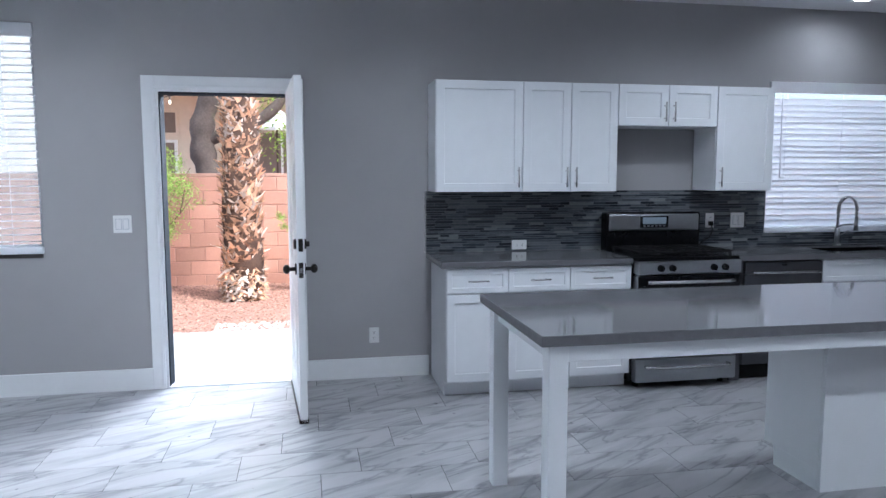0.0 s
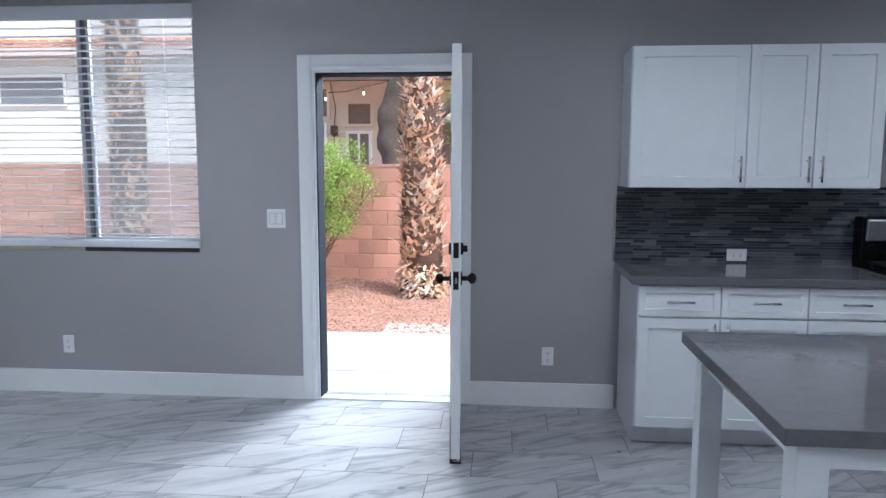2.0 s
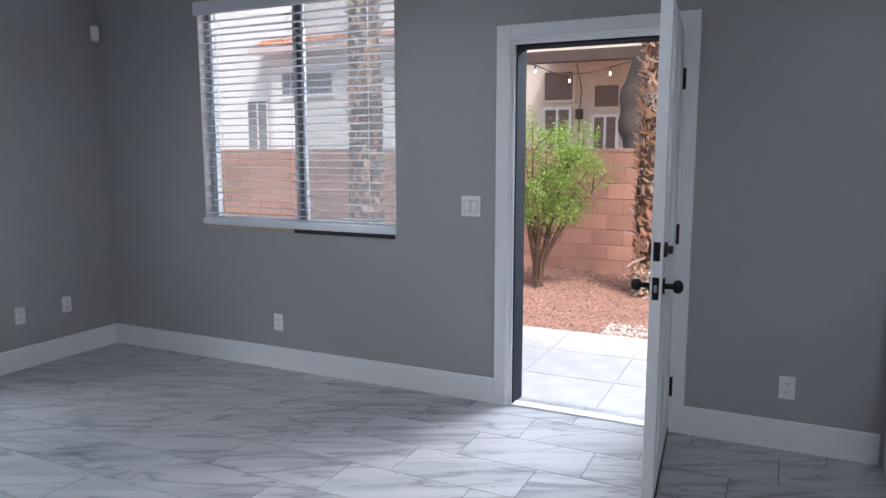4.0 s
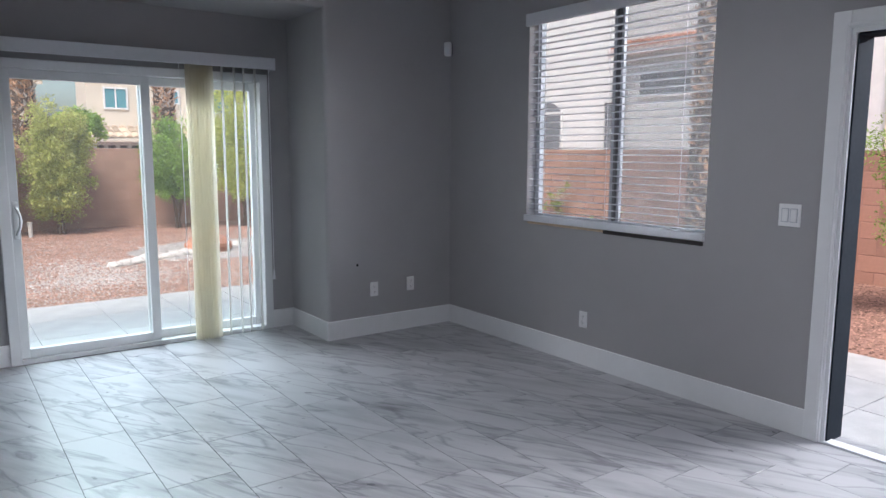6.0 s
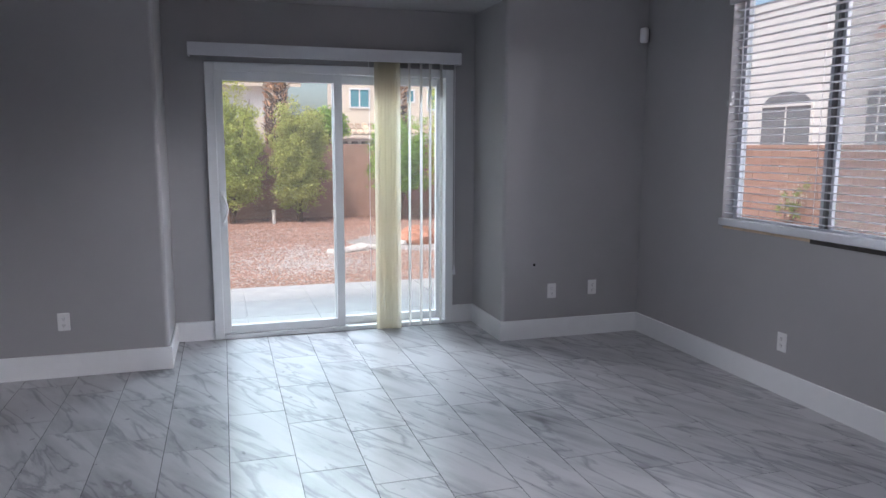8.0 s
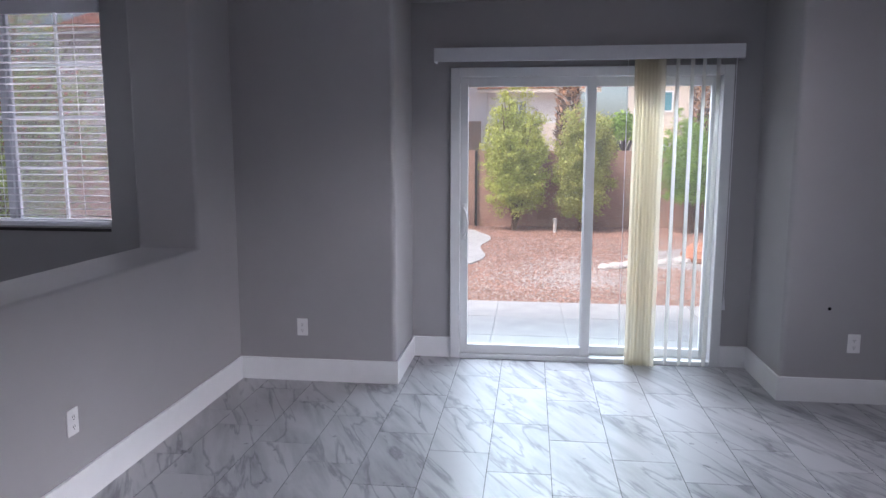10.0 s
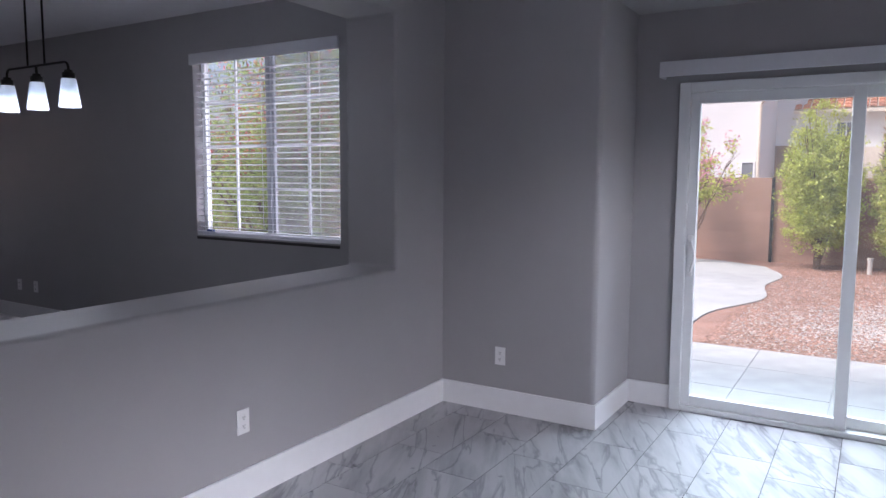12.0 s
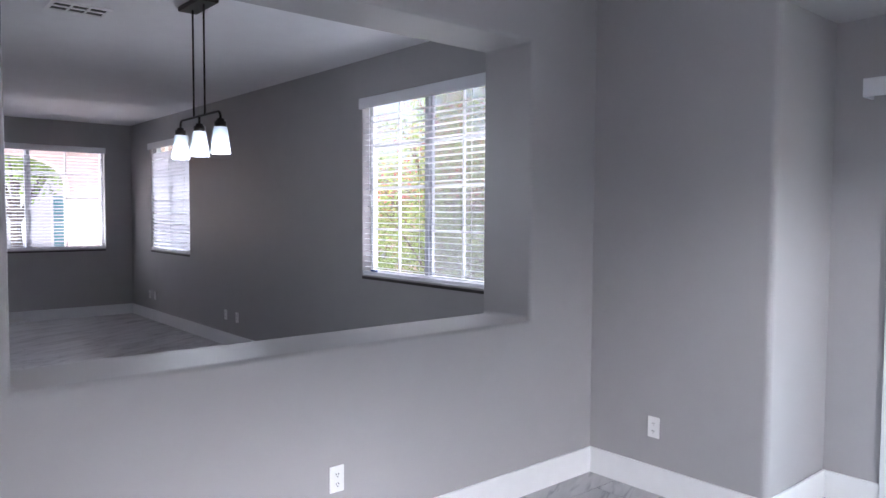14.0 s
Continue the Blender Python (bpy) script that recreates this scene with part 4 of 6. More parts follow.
def gas_range():
    ob = thing("gas_range", "stainless steel gas range with black cooktop", "stove", at=(2.595, 0, 0))
    w = 0.385
    part("body", B(-w, w, 4.56, 5.14, 0.04, 0.905), BLACK, ob)
    part("cooktop", B(-w, w, 4.5, 5.02, 0.895, 0.922, bevel=0.006), BLACK, ob, "black enamel cooktop")
    for gx in (-0.19, 0.19):
        g = bmesh.new()
        for k in (-0.16, 0.0, 0.16):
            box(g, gx + k - 0.006, gx + k + 0.006, 4.55, 4.98, 0.945, 0.957)
        for y in (4.55, 4.66, 4.765, 4.87, 4.97):
            box(g, gx - 0.17, gx + 0.17, y, y + 0.012, 0.943, 0.956)
        for k in (-0.16, 0.15):
            for y in (4.55, 4.97):
                box(g, gx + k, gx + k + 0.012, y, y + 0.012, 0.92, 0.945)
        part("grate", g, IRON, ob, "black cast-iron grate")
        for y in (4.65, 4.88):
            part("burner", tube(tube(bmesh.new(), (gx, y, 0.92), (gx, y, 0.93), 0.05), (gx, y, 0.93), (gx, y, 0.94), 0.034), IRON, ob)
    # backguard: black housing with a slanted steel face and clock
    g = bmesh.new()
    box(g, -w, w, 5.03, 5.13, 0.905, 1.2, bevel=0.012)
    part("backguard", g, BLACK, ob, "black rounded backguard")
    part("backguard_face", B(-w + 0.02, w - 0.02, 5.012, 5.032, 1.062, 1.188, bevel=0.01), STEEL, ob, "brushed steel control face")
    part("display_frame", B(-0.12, 0.11, 5.008, 5.014, 1.084, 1.174, bevel=0.003), BLACK, ob, "black display surround")
    part("clock_display", B(-0.1, 0.09, 5.004, 5.009, 1.112, 1.164, bevel=0.002), LCD, ob, "grey-blue glass clock display")
    for k in range(6):
        part("display_button", B(-0.095 + 0.032 * k, -0.078 + 0.032 * k, 5.004, 5.009, 1.093, 1.103), STEEL, ob)
    part("control_panel", B(-w, w, 4.475, 4.56, 0.805, 0.895, bevel=0.006), STEEL, ob, "brushed steel knob panel")
    for x in (-0.225, -0.14, 0.17, 0.255):
        k = tube(bmesh.new(), (x, 4.476, 0.85), (x, 4.45, 0.85), 0.024, 0.02, sides=20)
        box(k, x - 0.004, x + 0.004, 4.436, 4.452, 0.83, 0.87, bevel=0.002)
        part("knob", k, BLACK, ob, "black burner knob", False)
    part("oven_door", B(-w + 0.004, w - 0.004, 4.49, 4.56, 0.225, 0.795, bevel=0.006), STEEL, ob, "brushed steel oven door")
    part("oven_window", B(-w + 0.05, w - 0.05, 4.484, 4.492, 0.33, 0.7, bevel=0.004), BLACK, ob, "black glass oven window")
    part("door_trim", B(-w + 0.004, w - 0.004, 4.483, 4.492, 0.705, 0.793, bevel=0.003), BLACK, ob, "black glass strip")
    for z, y, r in ((0.757, 4.44, 0.013), (0.165, 4.445, 0.011)):
        h = sweep(bmesh.new(), [(-0.31 + 0.62 * k / 14, y - 0.012 * math.sin(math.pi * k / 14), z) for k in range(15)], r, 10)
        for s in (-0.31, 0.31):
            tube(h, (s, 4.495, z), (s, y, z), r * 0.9, sides=10)
        part("handle", h, CHROME, ob, "curved steel bar handle", True)
    part("drawer", B(-w + 0.004, w - 0.004, 4.49, 4.56, 0.05, 0.215, bevel=0.006), STEEL, ob, "brushed steel warming drawer")
    for x in (-0.33, 0.33):
        part("foot", tube(bmesh.new(), (x, 4.6, 0), (x, 4.6, 0.05), 0.02, sides=10), BLACK, ob)
        part("foot", tube(bmesh.new(), (x, 5.08, 0), (x, 5.08, 0.05), 0.02, sides=10), BLACK, ob)
    cord = thing("power_cord", "black power cord plugged in beside range", "cord")
    part("plug", B(3.115, 3.145, 5.11, 5.145, 1.085, 1.12, bevel=0.005), BLACK, cord)
    part("cable", sweep(bmesh.new(), [(3.13, 5.115, 1.09), (3.13, 5.1, 1.05), (3.11, 5.1, 1.0), (3.06, 5.11, 0.97), (3.02, 5.12, 0.93)], 0.005), BLACK, cord, "", True)


gas_range()


def dishwasher():
    ob = thing("dishwasher", "dark stainless steel dishwasher under the counter", "dishwasher", at=(3.375, 0, 0))
    w = 0.315
    part("body", B(-w, w, 4.6, 5.14, 0.02, 0.87), BLACK, ob)
    part("door", B(-w + 0.004, w - 0.004, 4.555, 4.6, 0.12, 0.775, bevel=0.006), DSTEEL, ob, "dark brushed steel door")
    part("control_strip", B(-w + 0.004, w - 0.004, 4.555, 4.6, 0.78, 0.865, bevel=0.006), DSTEEL, ob, "dark steel control strip")
    part("badge", B(-0.02, 0.02, 4.552, 4.556, 0.835, 0.845), BLACK, ob)
    h = sweep(bmesh.new(), [(-0.25 + 0.5 * k / 14, 4.525 - 0.012 * math.sin(math.pi * k / 14), 0.79) for k in range(15)], 0.011, 10)
    for s in (-0.25, 0.25):
        tube(h, (s, 4.56, 0.79), (s, 4.525, 0.79), 0.01, sides=10)
    part("handle", h, CHROME, ob, "curved steel bar handle", True)
    part("toe_kick", B(-w + 0.004, w - 0.004, 4.62, 4.64, 0.0, 0.115), BLACK, ob)


DSTEEL = material("dark_steel", (0.14, 0.14, 0.15), 0.3, 1.0, scale=60, vary=0.08, bump=0.03, bump_scale=300)
dishwasher()
part("filler_strip", B(2.985, 3.066, 4.58, 4.6, 0.0, 0.874), DSTEEL, None)
tagged(bpy.data.objects["filler_strip"], "dark filler strip between range and dishwasher", "filler strip", kind="structure")


def island():
    ob = thing("kitchen_island", "white kitchen island with grey quartz top and legs", "kitchen island")
    part("countertop", B(0.815, 4.3, 2.385, 3.3, 0.88, 0.92, bevel=0.003), QUARTZ, ob, "polished grey quartz top")
    for y in (2.43, 3.205):
        part("leg", B(0.86, 0.934, y, y + 0.074, 0.0, 0.879, bevel=0.003), CAB, ob)
    part("apron", B(0.934, 4.28, 2.45, 2.472, 0.805, 0.879, bevel=0.002), CAB, ob)
    part("apron", B(0.934, 2.35, 3.23, 3.252, 0.805, 0.879, bevel=0.002), CAB, ob)
    part("apron", B(0.88, 0.902, 2.504, 3.205, 0.805, 0.879, bevel=0.002), CAB, ob)
    part("body", B(2.37, 4.28, 2.87, 3.25, 0.1, 0.879), CAB, ob)
    part("end_panel", B(2.35, 2.37, 2.872, 3.27, 0.1, 0.879, bevel=0.001), CAB, ob)
    part("end_panel", B(2.35, 2.37, 2.872, 3.19, 0.0, 0.1), CAB, ob)
    part("back_panel", B(2.35, 3.3, 2.85, 2.87, 0.0, 0.879, bevel=0.002), CAB, ob)
    part("back_panel", B(3.303, 4.28, 2.85, 2.87, 0.0, 0.879, bevel=0.002), CAB, ob)
    part("toe_kick", B(2.37, 4.28, 2.9, 3.19, 0.0, 0.1), CAB, ob)
    for k in range(4):
        x = 2.37 + 0.4775 * k
        d = part("door", shaker(0.47, 0.76), CAB, ob)
        d.matrix_basis = pose(x + 0.24, 3.25, 0.11, 0, 0, 180)


island()


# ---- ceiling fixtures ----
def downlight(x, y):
    ob = thing("real_and_added_downlight", "round white recessed ceiling downlight, lit, all but first added", "downlight", "recessed downlights", (x, y, HIGH))
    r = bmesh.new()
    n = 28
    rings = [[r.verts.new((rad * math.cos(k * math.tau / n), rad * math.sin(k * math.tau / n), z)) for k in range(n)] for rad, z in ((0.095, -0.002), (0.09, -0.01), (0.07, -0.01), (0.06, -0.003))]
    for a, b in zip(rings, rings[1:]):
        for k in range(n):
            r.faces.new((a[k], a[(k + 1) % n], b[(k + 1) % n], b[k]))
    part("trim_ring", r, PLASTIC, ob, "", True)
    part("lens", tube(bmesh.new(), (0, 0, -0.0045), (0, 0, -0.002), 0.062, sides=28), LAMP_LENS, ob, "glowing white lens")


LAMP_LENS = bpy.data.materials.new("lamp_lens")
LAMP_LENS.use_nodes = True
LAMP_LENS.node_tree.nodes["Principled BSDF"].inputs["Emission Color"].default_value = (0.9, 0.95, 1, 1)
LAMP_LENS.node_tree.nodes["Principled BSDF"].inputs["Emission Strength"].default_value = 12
# fixtures for the known downlight and the six added to fill the rooms
for _x, _y, _w in DOWNLIGHTS_AND_FILL:
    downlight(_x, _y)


def pendant():
    ob = thing("pendant_lamp", "dark bronze pendant with three lit frosted shades", "pendant lamp", at=(-2.54, -1.12, -0.03), rz=90)
    part("canopy", B(-0.17, 0.17, -0.06, 0.06, HIGH - 0.0, HIGH + 0.03, bevel=0.006), BRONZE, ob)
    for s in (-0.085, 0.085):
        part("rod", tube(bmesh.new(), (s, 0, 2.13), (s, 0, HIGH + 0.01), 0.006, sides=8), BRONZE, ob)
    bar = [(-0.31, 0, 2.06), (-0.31, 0, 2.105), (-0.3, 0, 2.122), (-0.28, 0, 2.13), (0.28, 0, 2.13), (0.3, 0, 2.122), (0.31, 0, 2.105), (0.31, 0, 2.06)]
    b = sweep(bmesh.new(), bar, 0.0075)
    tube(b, (0, 0, 2.13), (0, 0, 2.06), 0.0075, sides=8)
    part("crossbar", b, BRONZE, ob, "", True)
    for x in (-0.31, 0.0, 0.31):
        c = tube(bmesh.new(), (x, 0, 2.035), (x, 0, 2.07), 0.034, sides=18)
        tube(c, (x, 0, 2.07), (x, 0, 2.085), 0.022, sides=18)
        part("socket_cap", c, BRONZE, ob, "", True)
        sh = bmesh.new()
        n = 20
        rings = [[sh.verts.new((x + rad * math.cos(k * math.tau / n), rad * math.sin(k * math.tau / n), z)) for k in range(n)] for rad, z in ((0.037, 2.038), (0.043, 2.0), (0.05, 1.94), (0.056, 1.885), (0.053, 1.885), (0.047, 1.94), (0.04, 2.0))]
        for p, q in zip(rings, rings[1:]):
            for k in range(n):
                sh.faces.new((p[k], p[(k + 1) % n], q[(k + 1) % n], q[k]))
        shade = part("shade", sh, FROST, ob, "frosted white glass shade", True)
        bulb = bmesh.new()
        bmesh.ops.create_uvsphere(bulb, u_segments=12, v_segments=8, radius=0.028, matrix=Matrix.Translation((x, 0, 1.925)))
        part("bulb", bulb, BULB, shade, "glowing bulb", True)


FROST = vane_material("frosted_glass", (0.8, 0.85, 0.9))
FROST.node_tree.nodes["Mix Shader"].inputs[0].default_value = 0.8
BULB = bpy.data.materials.new("bulb_glow")
BULB.use_nodes = True
BULB.node_tree.nodes["Principled BSDF"].inputs["Emission Color"].default_value = (0.85, 0.94, 1, 1)
BULB.node_tree.nodes["Principled BSDF"].inputs["Emission Strength"].default_value = 3.0
pendant()


def vent():
    ob = thing("ceiling_vent", "white metal ceiling air vent with dark slots", "vent", at=(-2.03, -1.74, HIGH), rz=0)
    for x0, x1, y0, y1 in ((-0.17, 0.17, -0.11, -0.09), (-0.17, 0.17, 0.09, 0.11), (-0.17, -0.15, -0.09, 0.09), (0.15, 0.17, -0.09, 0.09)):
        part("frame", B(x0, x1, y0, y1, -0.012, 0.0, bevel=0.002), PLASTIC, ob)
    part("backing", B(-0.15, 0.15, -0.09, 0.09, -0.003, -0.001), BLACK, ob, "dark duct behind slots")
    for x0, x1, y0, y1 in ((-0.15, 0.15, -0.008, 0.008), (-0.056, -0.044, -0.09, 0.09), (0.044, 0.056, -0.09, 0.09)):
        part("bar", B(x0, x1, y0, y1, -0.01, -0.002, bevel=0.002), PLASTIC, ob)


vent()


# ---- the yard ----
GZ = -0.1


def ground():
    bm = bmesh.new()
    bmesh.ops.create_grid(bm, x_segments=8, y_segments=8, size=300, matrix=Matrix.Translation((0, 0, GZ)))
    structure("ground", bm, GRAVEL, "red gravel ground of the yard", "ground")


ground()


def slabs(name, x0, x1, y0, y1, nx, ny, label, skip=None):
    """Concrete laid in panels with shallow joints."""
    ob = tagged(new(name), label, "pavement", kind="structure")
    dx, dy = (x1 - x0) / nx, (y1 - y0) / ny
    me = mesh_of("slab", B(0.004, dx - 0.004, 0.004, dy - 0.004, -0.06, 0.0, bevel=0.004), CONCRETE)
    for i in range(nx):
        for j in range(ny):
            o = new("slab", me)
            o.parent = ob
            o.location = (x0 + i * dx, y0 + j * dy, -0.05)
    part("joint_bed", B(x0 + 0.01, x1 - 0.01, y0 + 0.01, y1 - 0.01, GZ - 0.05, -0.058), CONCRETE, ob)
    return ob


slabs("pavement_north", -4.9, 2.6, 5.35, 7.2, 12, 3, "pale concrete paving outside the entry door")
slabs("pavement_west", -7.1, -5.02, -5.4, 7.2, 3, 20, "pale concrete patio outside the sliding door")


def curved_walk():
    """Concrete path that swings away from the patio with a curved edge."""
    bm = bmesh.new()
    edge = []
    for k in range(25):
        f = k / 24
        edge.append((-7.12 - 6.9 * f, 1.0 + 0.75 * math.sin(f * math.pi * 0.8) + 0.1 * math.sin(f * 17)))
    pts = edge + [(-14.6, 0.4), (-14.6, -5.4), (-7.12, -5.4)]
    face = bm.faces.new([bm.verts.new((x, y, -0.082)) for x, y in pts])
    low = bmesh.ops.extrude_face_region(bm, geom=[face])["geom"]
    bmesh.ops.translate(bm, verts=[g for g in low if isinstance(g, bmesh.types.BMVert)], vec=(0, 0, -0.08))
    structure("pavement_curve", bm, CONCRETE, "pale concrete walk with a curved gravel edge", "pavement")


curved_walk()


def stones(name, areas, mat, label, seed, lo, hi, loose=False):
    """Loose gravel: small faceted stones in one mesh."""
    rng = random.Random(seed)
    verts, faces = [], []
    for x0, x1, y0, y1, n in areas:
        for _ in range(n):
            x, y, s = rng.uniform(x0, x1), rng.uniform(y0, y1), rng.uniform(lo, hi)
            if loose:
                x, y = rng.gauss((x0 + x1) / 2, (x1 - x0) / 4), rng.gauss((y0 + y1) / 2, (y1 - y0) / 4)
            k, a = len(verts), rng.uniform(0, 3)
            ca, sa = math.cos(a), math.sin(a)
            for px, py, pz in ((1, 0, 0.1), (0, 0.7, 0), (-1, 0, 0.15), (0, -0.8, 0), (0.15, 0.1, 0.55), (0, 0, -0.4)):
                px, py = px * rng.uniform(0.7, 1.2) * s, py * rng.uniform(0.7, 1.2) * s
                verts.append((x + px * ca - py * sa, y + px * sa + py * ca, GZ + 0.005 + pz * s))
            faces += [(k, k + 1, k + 4), (k + 1, k + 2, k + 4), (k + 2, k + 3, k + 4), (k + 3, k, k + 4)]
    me = bpy.data.meshes.new(name)
    me.from_pydata(verts, [], faces)
    me.materials.append(mat)
    tagged(new(name, me), label, "gravel", kind="stuff")


STONE = material("gravel_stone", (0.33, 0.185, 0.14), 0.9, scale=40, vary=0.25, island=0.5)
PALE_STONE = material("pale_stone", (0.5, 0.46, 0.43), 0.9, scale=40, vary=0.2, island=0.35)
DUSTY_STONE = material("dusty_chips", (0.42, 0.38, 0.36), 0.95, scale=40, vary=0.2, island=0.2)
TAN_STONE = material("tan_gravel_stone", (0.37, 0.31, 0.27), 0.9, scale=40, vary=0.25, island=0.4)
stones("red_gravel", [(-6, 2.5, 7.2, 10.6, 27000), (-15, -7.1, 1.6, 9, 46000)], STONE, "loose red crushed gravel", 3, 0.008, 0.022)
stones("pale_gravel", [(-0.95, 2.5, 7.2, 7.8, 1900), (-11.5, -9.6, 4.2, 6.7, 2600)], PALE_STONE, "pale river stones strewn on the gravel", 5, 0.01, 0.028)
stones("pale_gravel", [(-9.6, -7.9, 2.2, 4.2, 2600), (-10.6, -9.2, 2.4, 3.8, 900)], DUSTY_STONE, "dusty pale chips strewn on the gravel", 6, 0.008, 0.022, True)
stones("tan_gravel", [(-9.9, -7.15, 1.7, 6.5, 8000), (-13, -9.9, 1.7, 7.0, 6000)], TAN_STONE, "loose tan gravel strewn near the patio", 9, 0.007, 0.02)


def block_wall(name, axis, at, u0, u1, label, near=None):
    ob = tagged(new(name), label, "wall", kind="structure")
    ob.matrix_basis = Matrix.Translation((0, at, 0)) if axis == "N" else Matrix.Translation((at, 0, 0)) @ pose(0, 0, 0, 0, 0, 90)
    h, l, z0 = 0.2, 0.405, GZ - 0.05
    part("core", B(u0, u1, 0.008, 0.15, z0, 1.45), MORTAR, ob)
    me = mesh_of("block", B(-l / 2 + 0.004, l / 2 - 0.004, 0, 0.15, 0.004, h - 0.004, bevel=0.006, segments=1), BLOCK)
    verts, faces = [], []
    for c in range(8):
        u = u0 + (l / 2 if c % 2 else 0)
        while u < u1:
            z = z0 + h * c
            if near and near[0] < u < near[1]:
                o = new("block", me)
                o.parent = ob
                o.location = (u, random.uniform(-0.002, 0.002), z)
            else:
                n = len(verts)
                a, b = u - l / 2 + 0.005, u + l / 2 - 0.005
                for yy in (0.0, 0.14):
                    verts += [(a, yy, z + 0.004), (b, yy, z + 0.004), (b, yy, z + h - 0.004), (a, yy, z + h - 0.004)]
                faces += [(n, n + 1, n + 2, n + 3), (n, n + 4, n + 5, n + 1), (n + 1, n + 5, n + 6, n + 2), (n + 2, n + 6, n + 7, n + 3), (n + 3, n + 7, n + 4, n)]
            u += l
    m2 = bpy.data.meshes.new("block_rest")
    m2.from_pydata(verts, [], faces)
    m2.materials.append(BLOCK_REST)
    o = new("block_rest", m2)
    o.parent = ob
    tagged(o, kind="stuff")
    part("coping", B(u0, u1, -0.002, 0.155, z0 + 8 * h, z0 + 8 * h + 0.05, bevel=0.006), BLOCK_REST, ob)
    return ob


BLOCK_REST = material("brown_block", (0.42, 0.25, 0.19), 0.92, scale=30, vary=0.12, bump=0.6, bump_scale=110, island=0.05)
block_wall("garden_wall_north", "N", 10.6, -15, 9, "pink concrete block garden wall", (-6, 2.2))
block_wall("garden_wall_west", "W", -15.0, -14, 10.6, "brownish pink block garden wall behind shrubs")
GATE = thing("wall_post", "dark metal post against the garden wall", "post")
part("post", B(-14.98, -14.93, 1.28, 1.33, GZ, 1.5), BRONZE, GATE)


# ---- plants ----
def leaf_material(name, color, vary=0.45):
    m = vane_material(name, color)
    nt = m.node_tree
    p = nt.nodes["Principled BSDF"]
    geo = nt.nodes.new("ShaderNodeNewGeometry")
    hs = nt.nodes.new("ShaderNodeMapRange")
    hs.inputs["To Min"].default_value, hs.inputs["To Max"].default_value = 1 - vary, 1 + vary
    nt.links.new(geo.outputs["Random Per Island"], hs.inputs["Value"])
    sc = nt.nodes.new("ShaderNodeVectorMath")
    sc.operation = "SCALE"
    sc.inputs[0].default_value = color
    nt.links.new(hs.outputs[0], sc.inputs["Scale"])
    nt.links.new(sc.outputs[0], p.inputs["Base Color"])
    tr = next(n for n in nt.nodes if n.type == "BSDF_TRANSLUCENT")
    nt.links.new(sc.outputs[0], tr.inputs[0])
    return m


LEAF = leaf_material("bright_leaf", (0.3, 0.45, 0.09))
SPRAY = leaf_material("fresh_leaf", (0.29, 0.42, 0.1))
OLIVE = leaf_material("olive_leaf", (0.55, 0.58, 0.15))
BUSH = leaf_material("garden_leaf", (0.36, 0.46, 0.13))
OLIVE2 = leaf_material("yellowed_leaf", (0.52, 0.53, 0.16))
PINK = leaf_material("pink_petal", (0.75, 0.34, 0.4), 0.25)
PALE_PETAL = leaf_material("pale_petal", (0.8, 0.74, 0.62), 0.2)
RED = leaf_material("red_petal", (0.7, 0.1, 0.12), 0.25)
BARK = material("grey_bark", (0.1, 0.078, 0.068), 0.95, scale=30, vary=0.4, bump=1.0, bump_scale=40)
TWIG = material("brown_twig", (0.16, 0.1, 0.07), 0.9, scale=60, vary=0.3)
HUSK = material("palm_husk", (0.5, 0.3, 0.19), 0.85, scale=50, vary=0.3, island=0.6)
HUSK_PALE = material("palm_husk_pale", (0.6, 0.5, 0.42), 0.85, scale=50, vary=0.25, island=0.3)
CORE = material("palm_fibre", (0.08, 0.045, 0.03), 0.95, scale=60, vary=0.4, bump=1.0, bump_scale=80)


def leaves(verts, faces, centre, spread, n, size, rng, flat=1.0):
    """Adds n small folded leaves about a centre."""
    for _ in range(n):
        d = Vector((rng.gauss(0, 1), rng.gauss(0, 1), rng.gauss(0, 1) * flat))
        c = Vector(centre) + d * spread * 0.5
        q = Euler((rng.uniform(-1, 1), rng.uniform(-1, 1), rng.uniform(0, 6.28))).to_matrix()
        s = size * rng.uniform(0.6, 1.3)
        k = len(verts)
        for p in ((-1, 0, 0), (0, -0.38, 0.1), (1, 0, -0.1), (0, 0.38, 0.1)):
            verts.append(c + q @ (Vector(p) * s))
        faces.append((k, k + 1, k + 2, k + 3))


def mesh_part(name, verts, faces, mat, parent, label=""):
    me = bpy.data.meshes.new(name)
    me.from_pydata([tuple(v) for v in verts], [], faces)
    me.materials.append(mat)
    o = new(name, me)
    o.parent = parent
    if label:
        tagged(o, label)
    return o


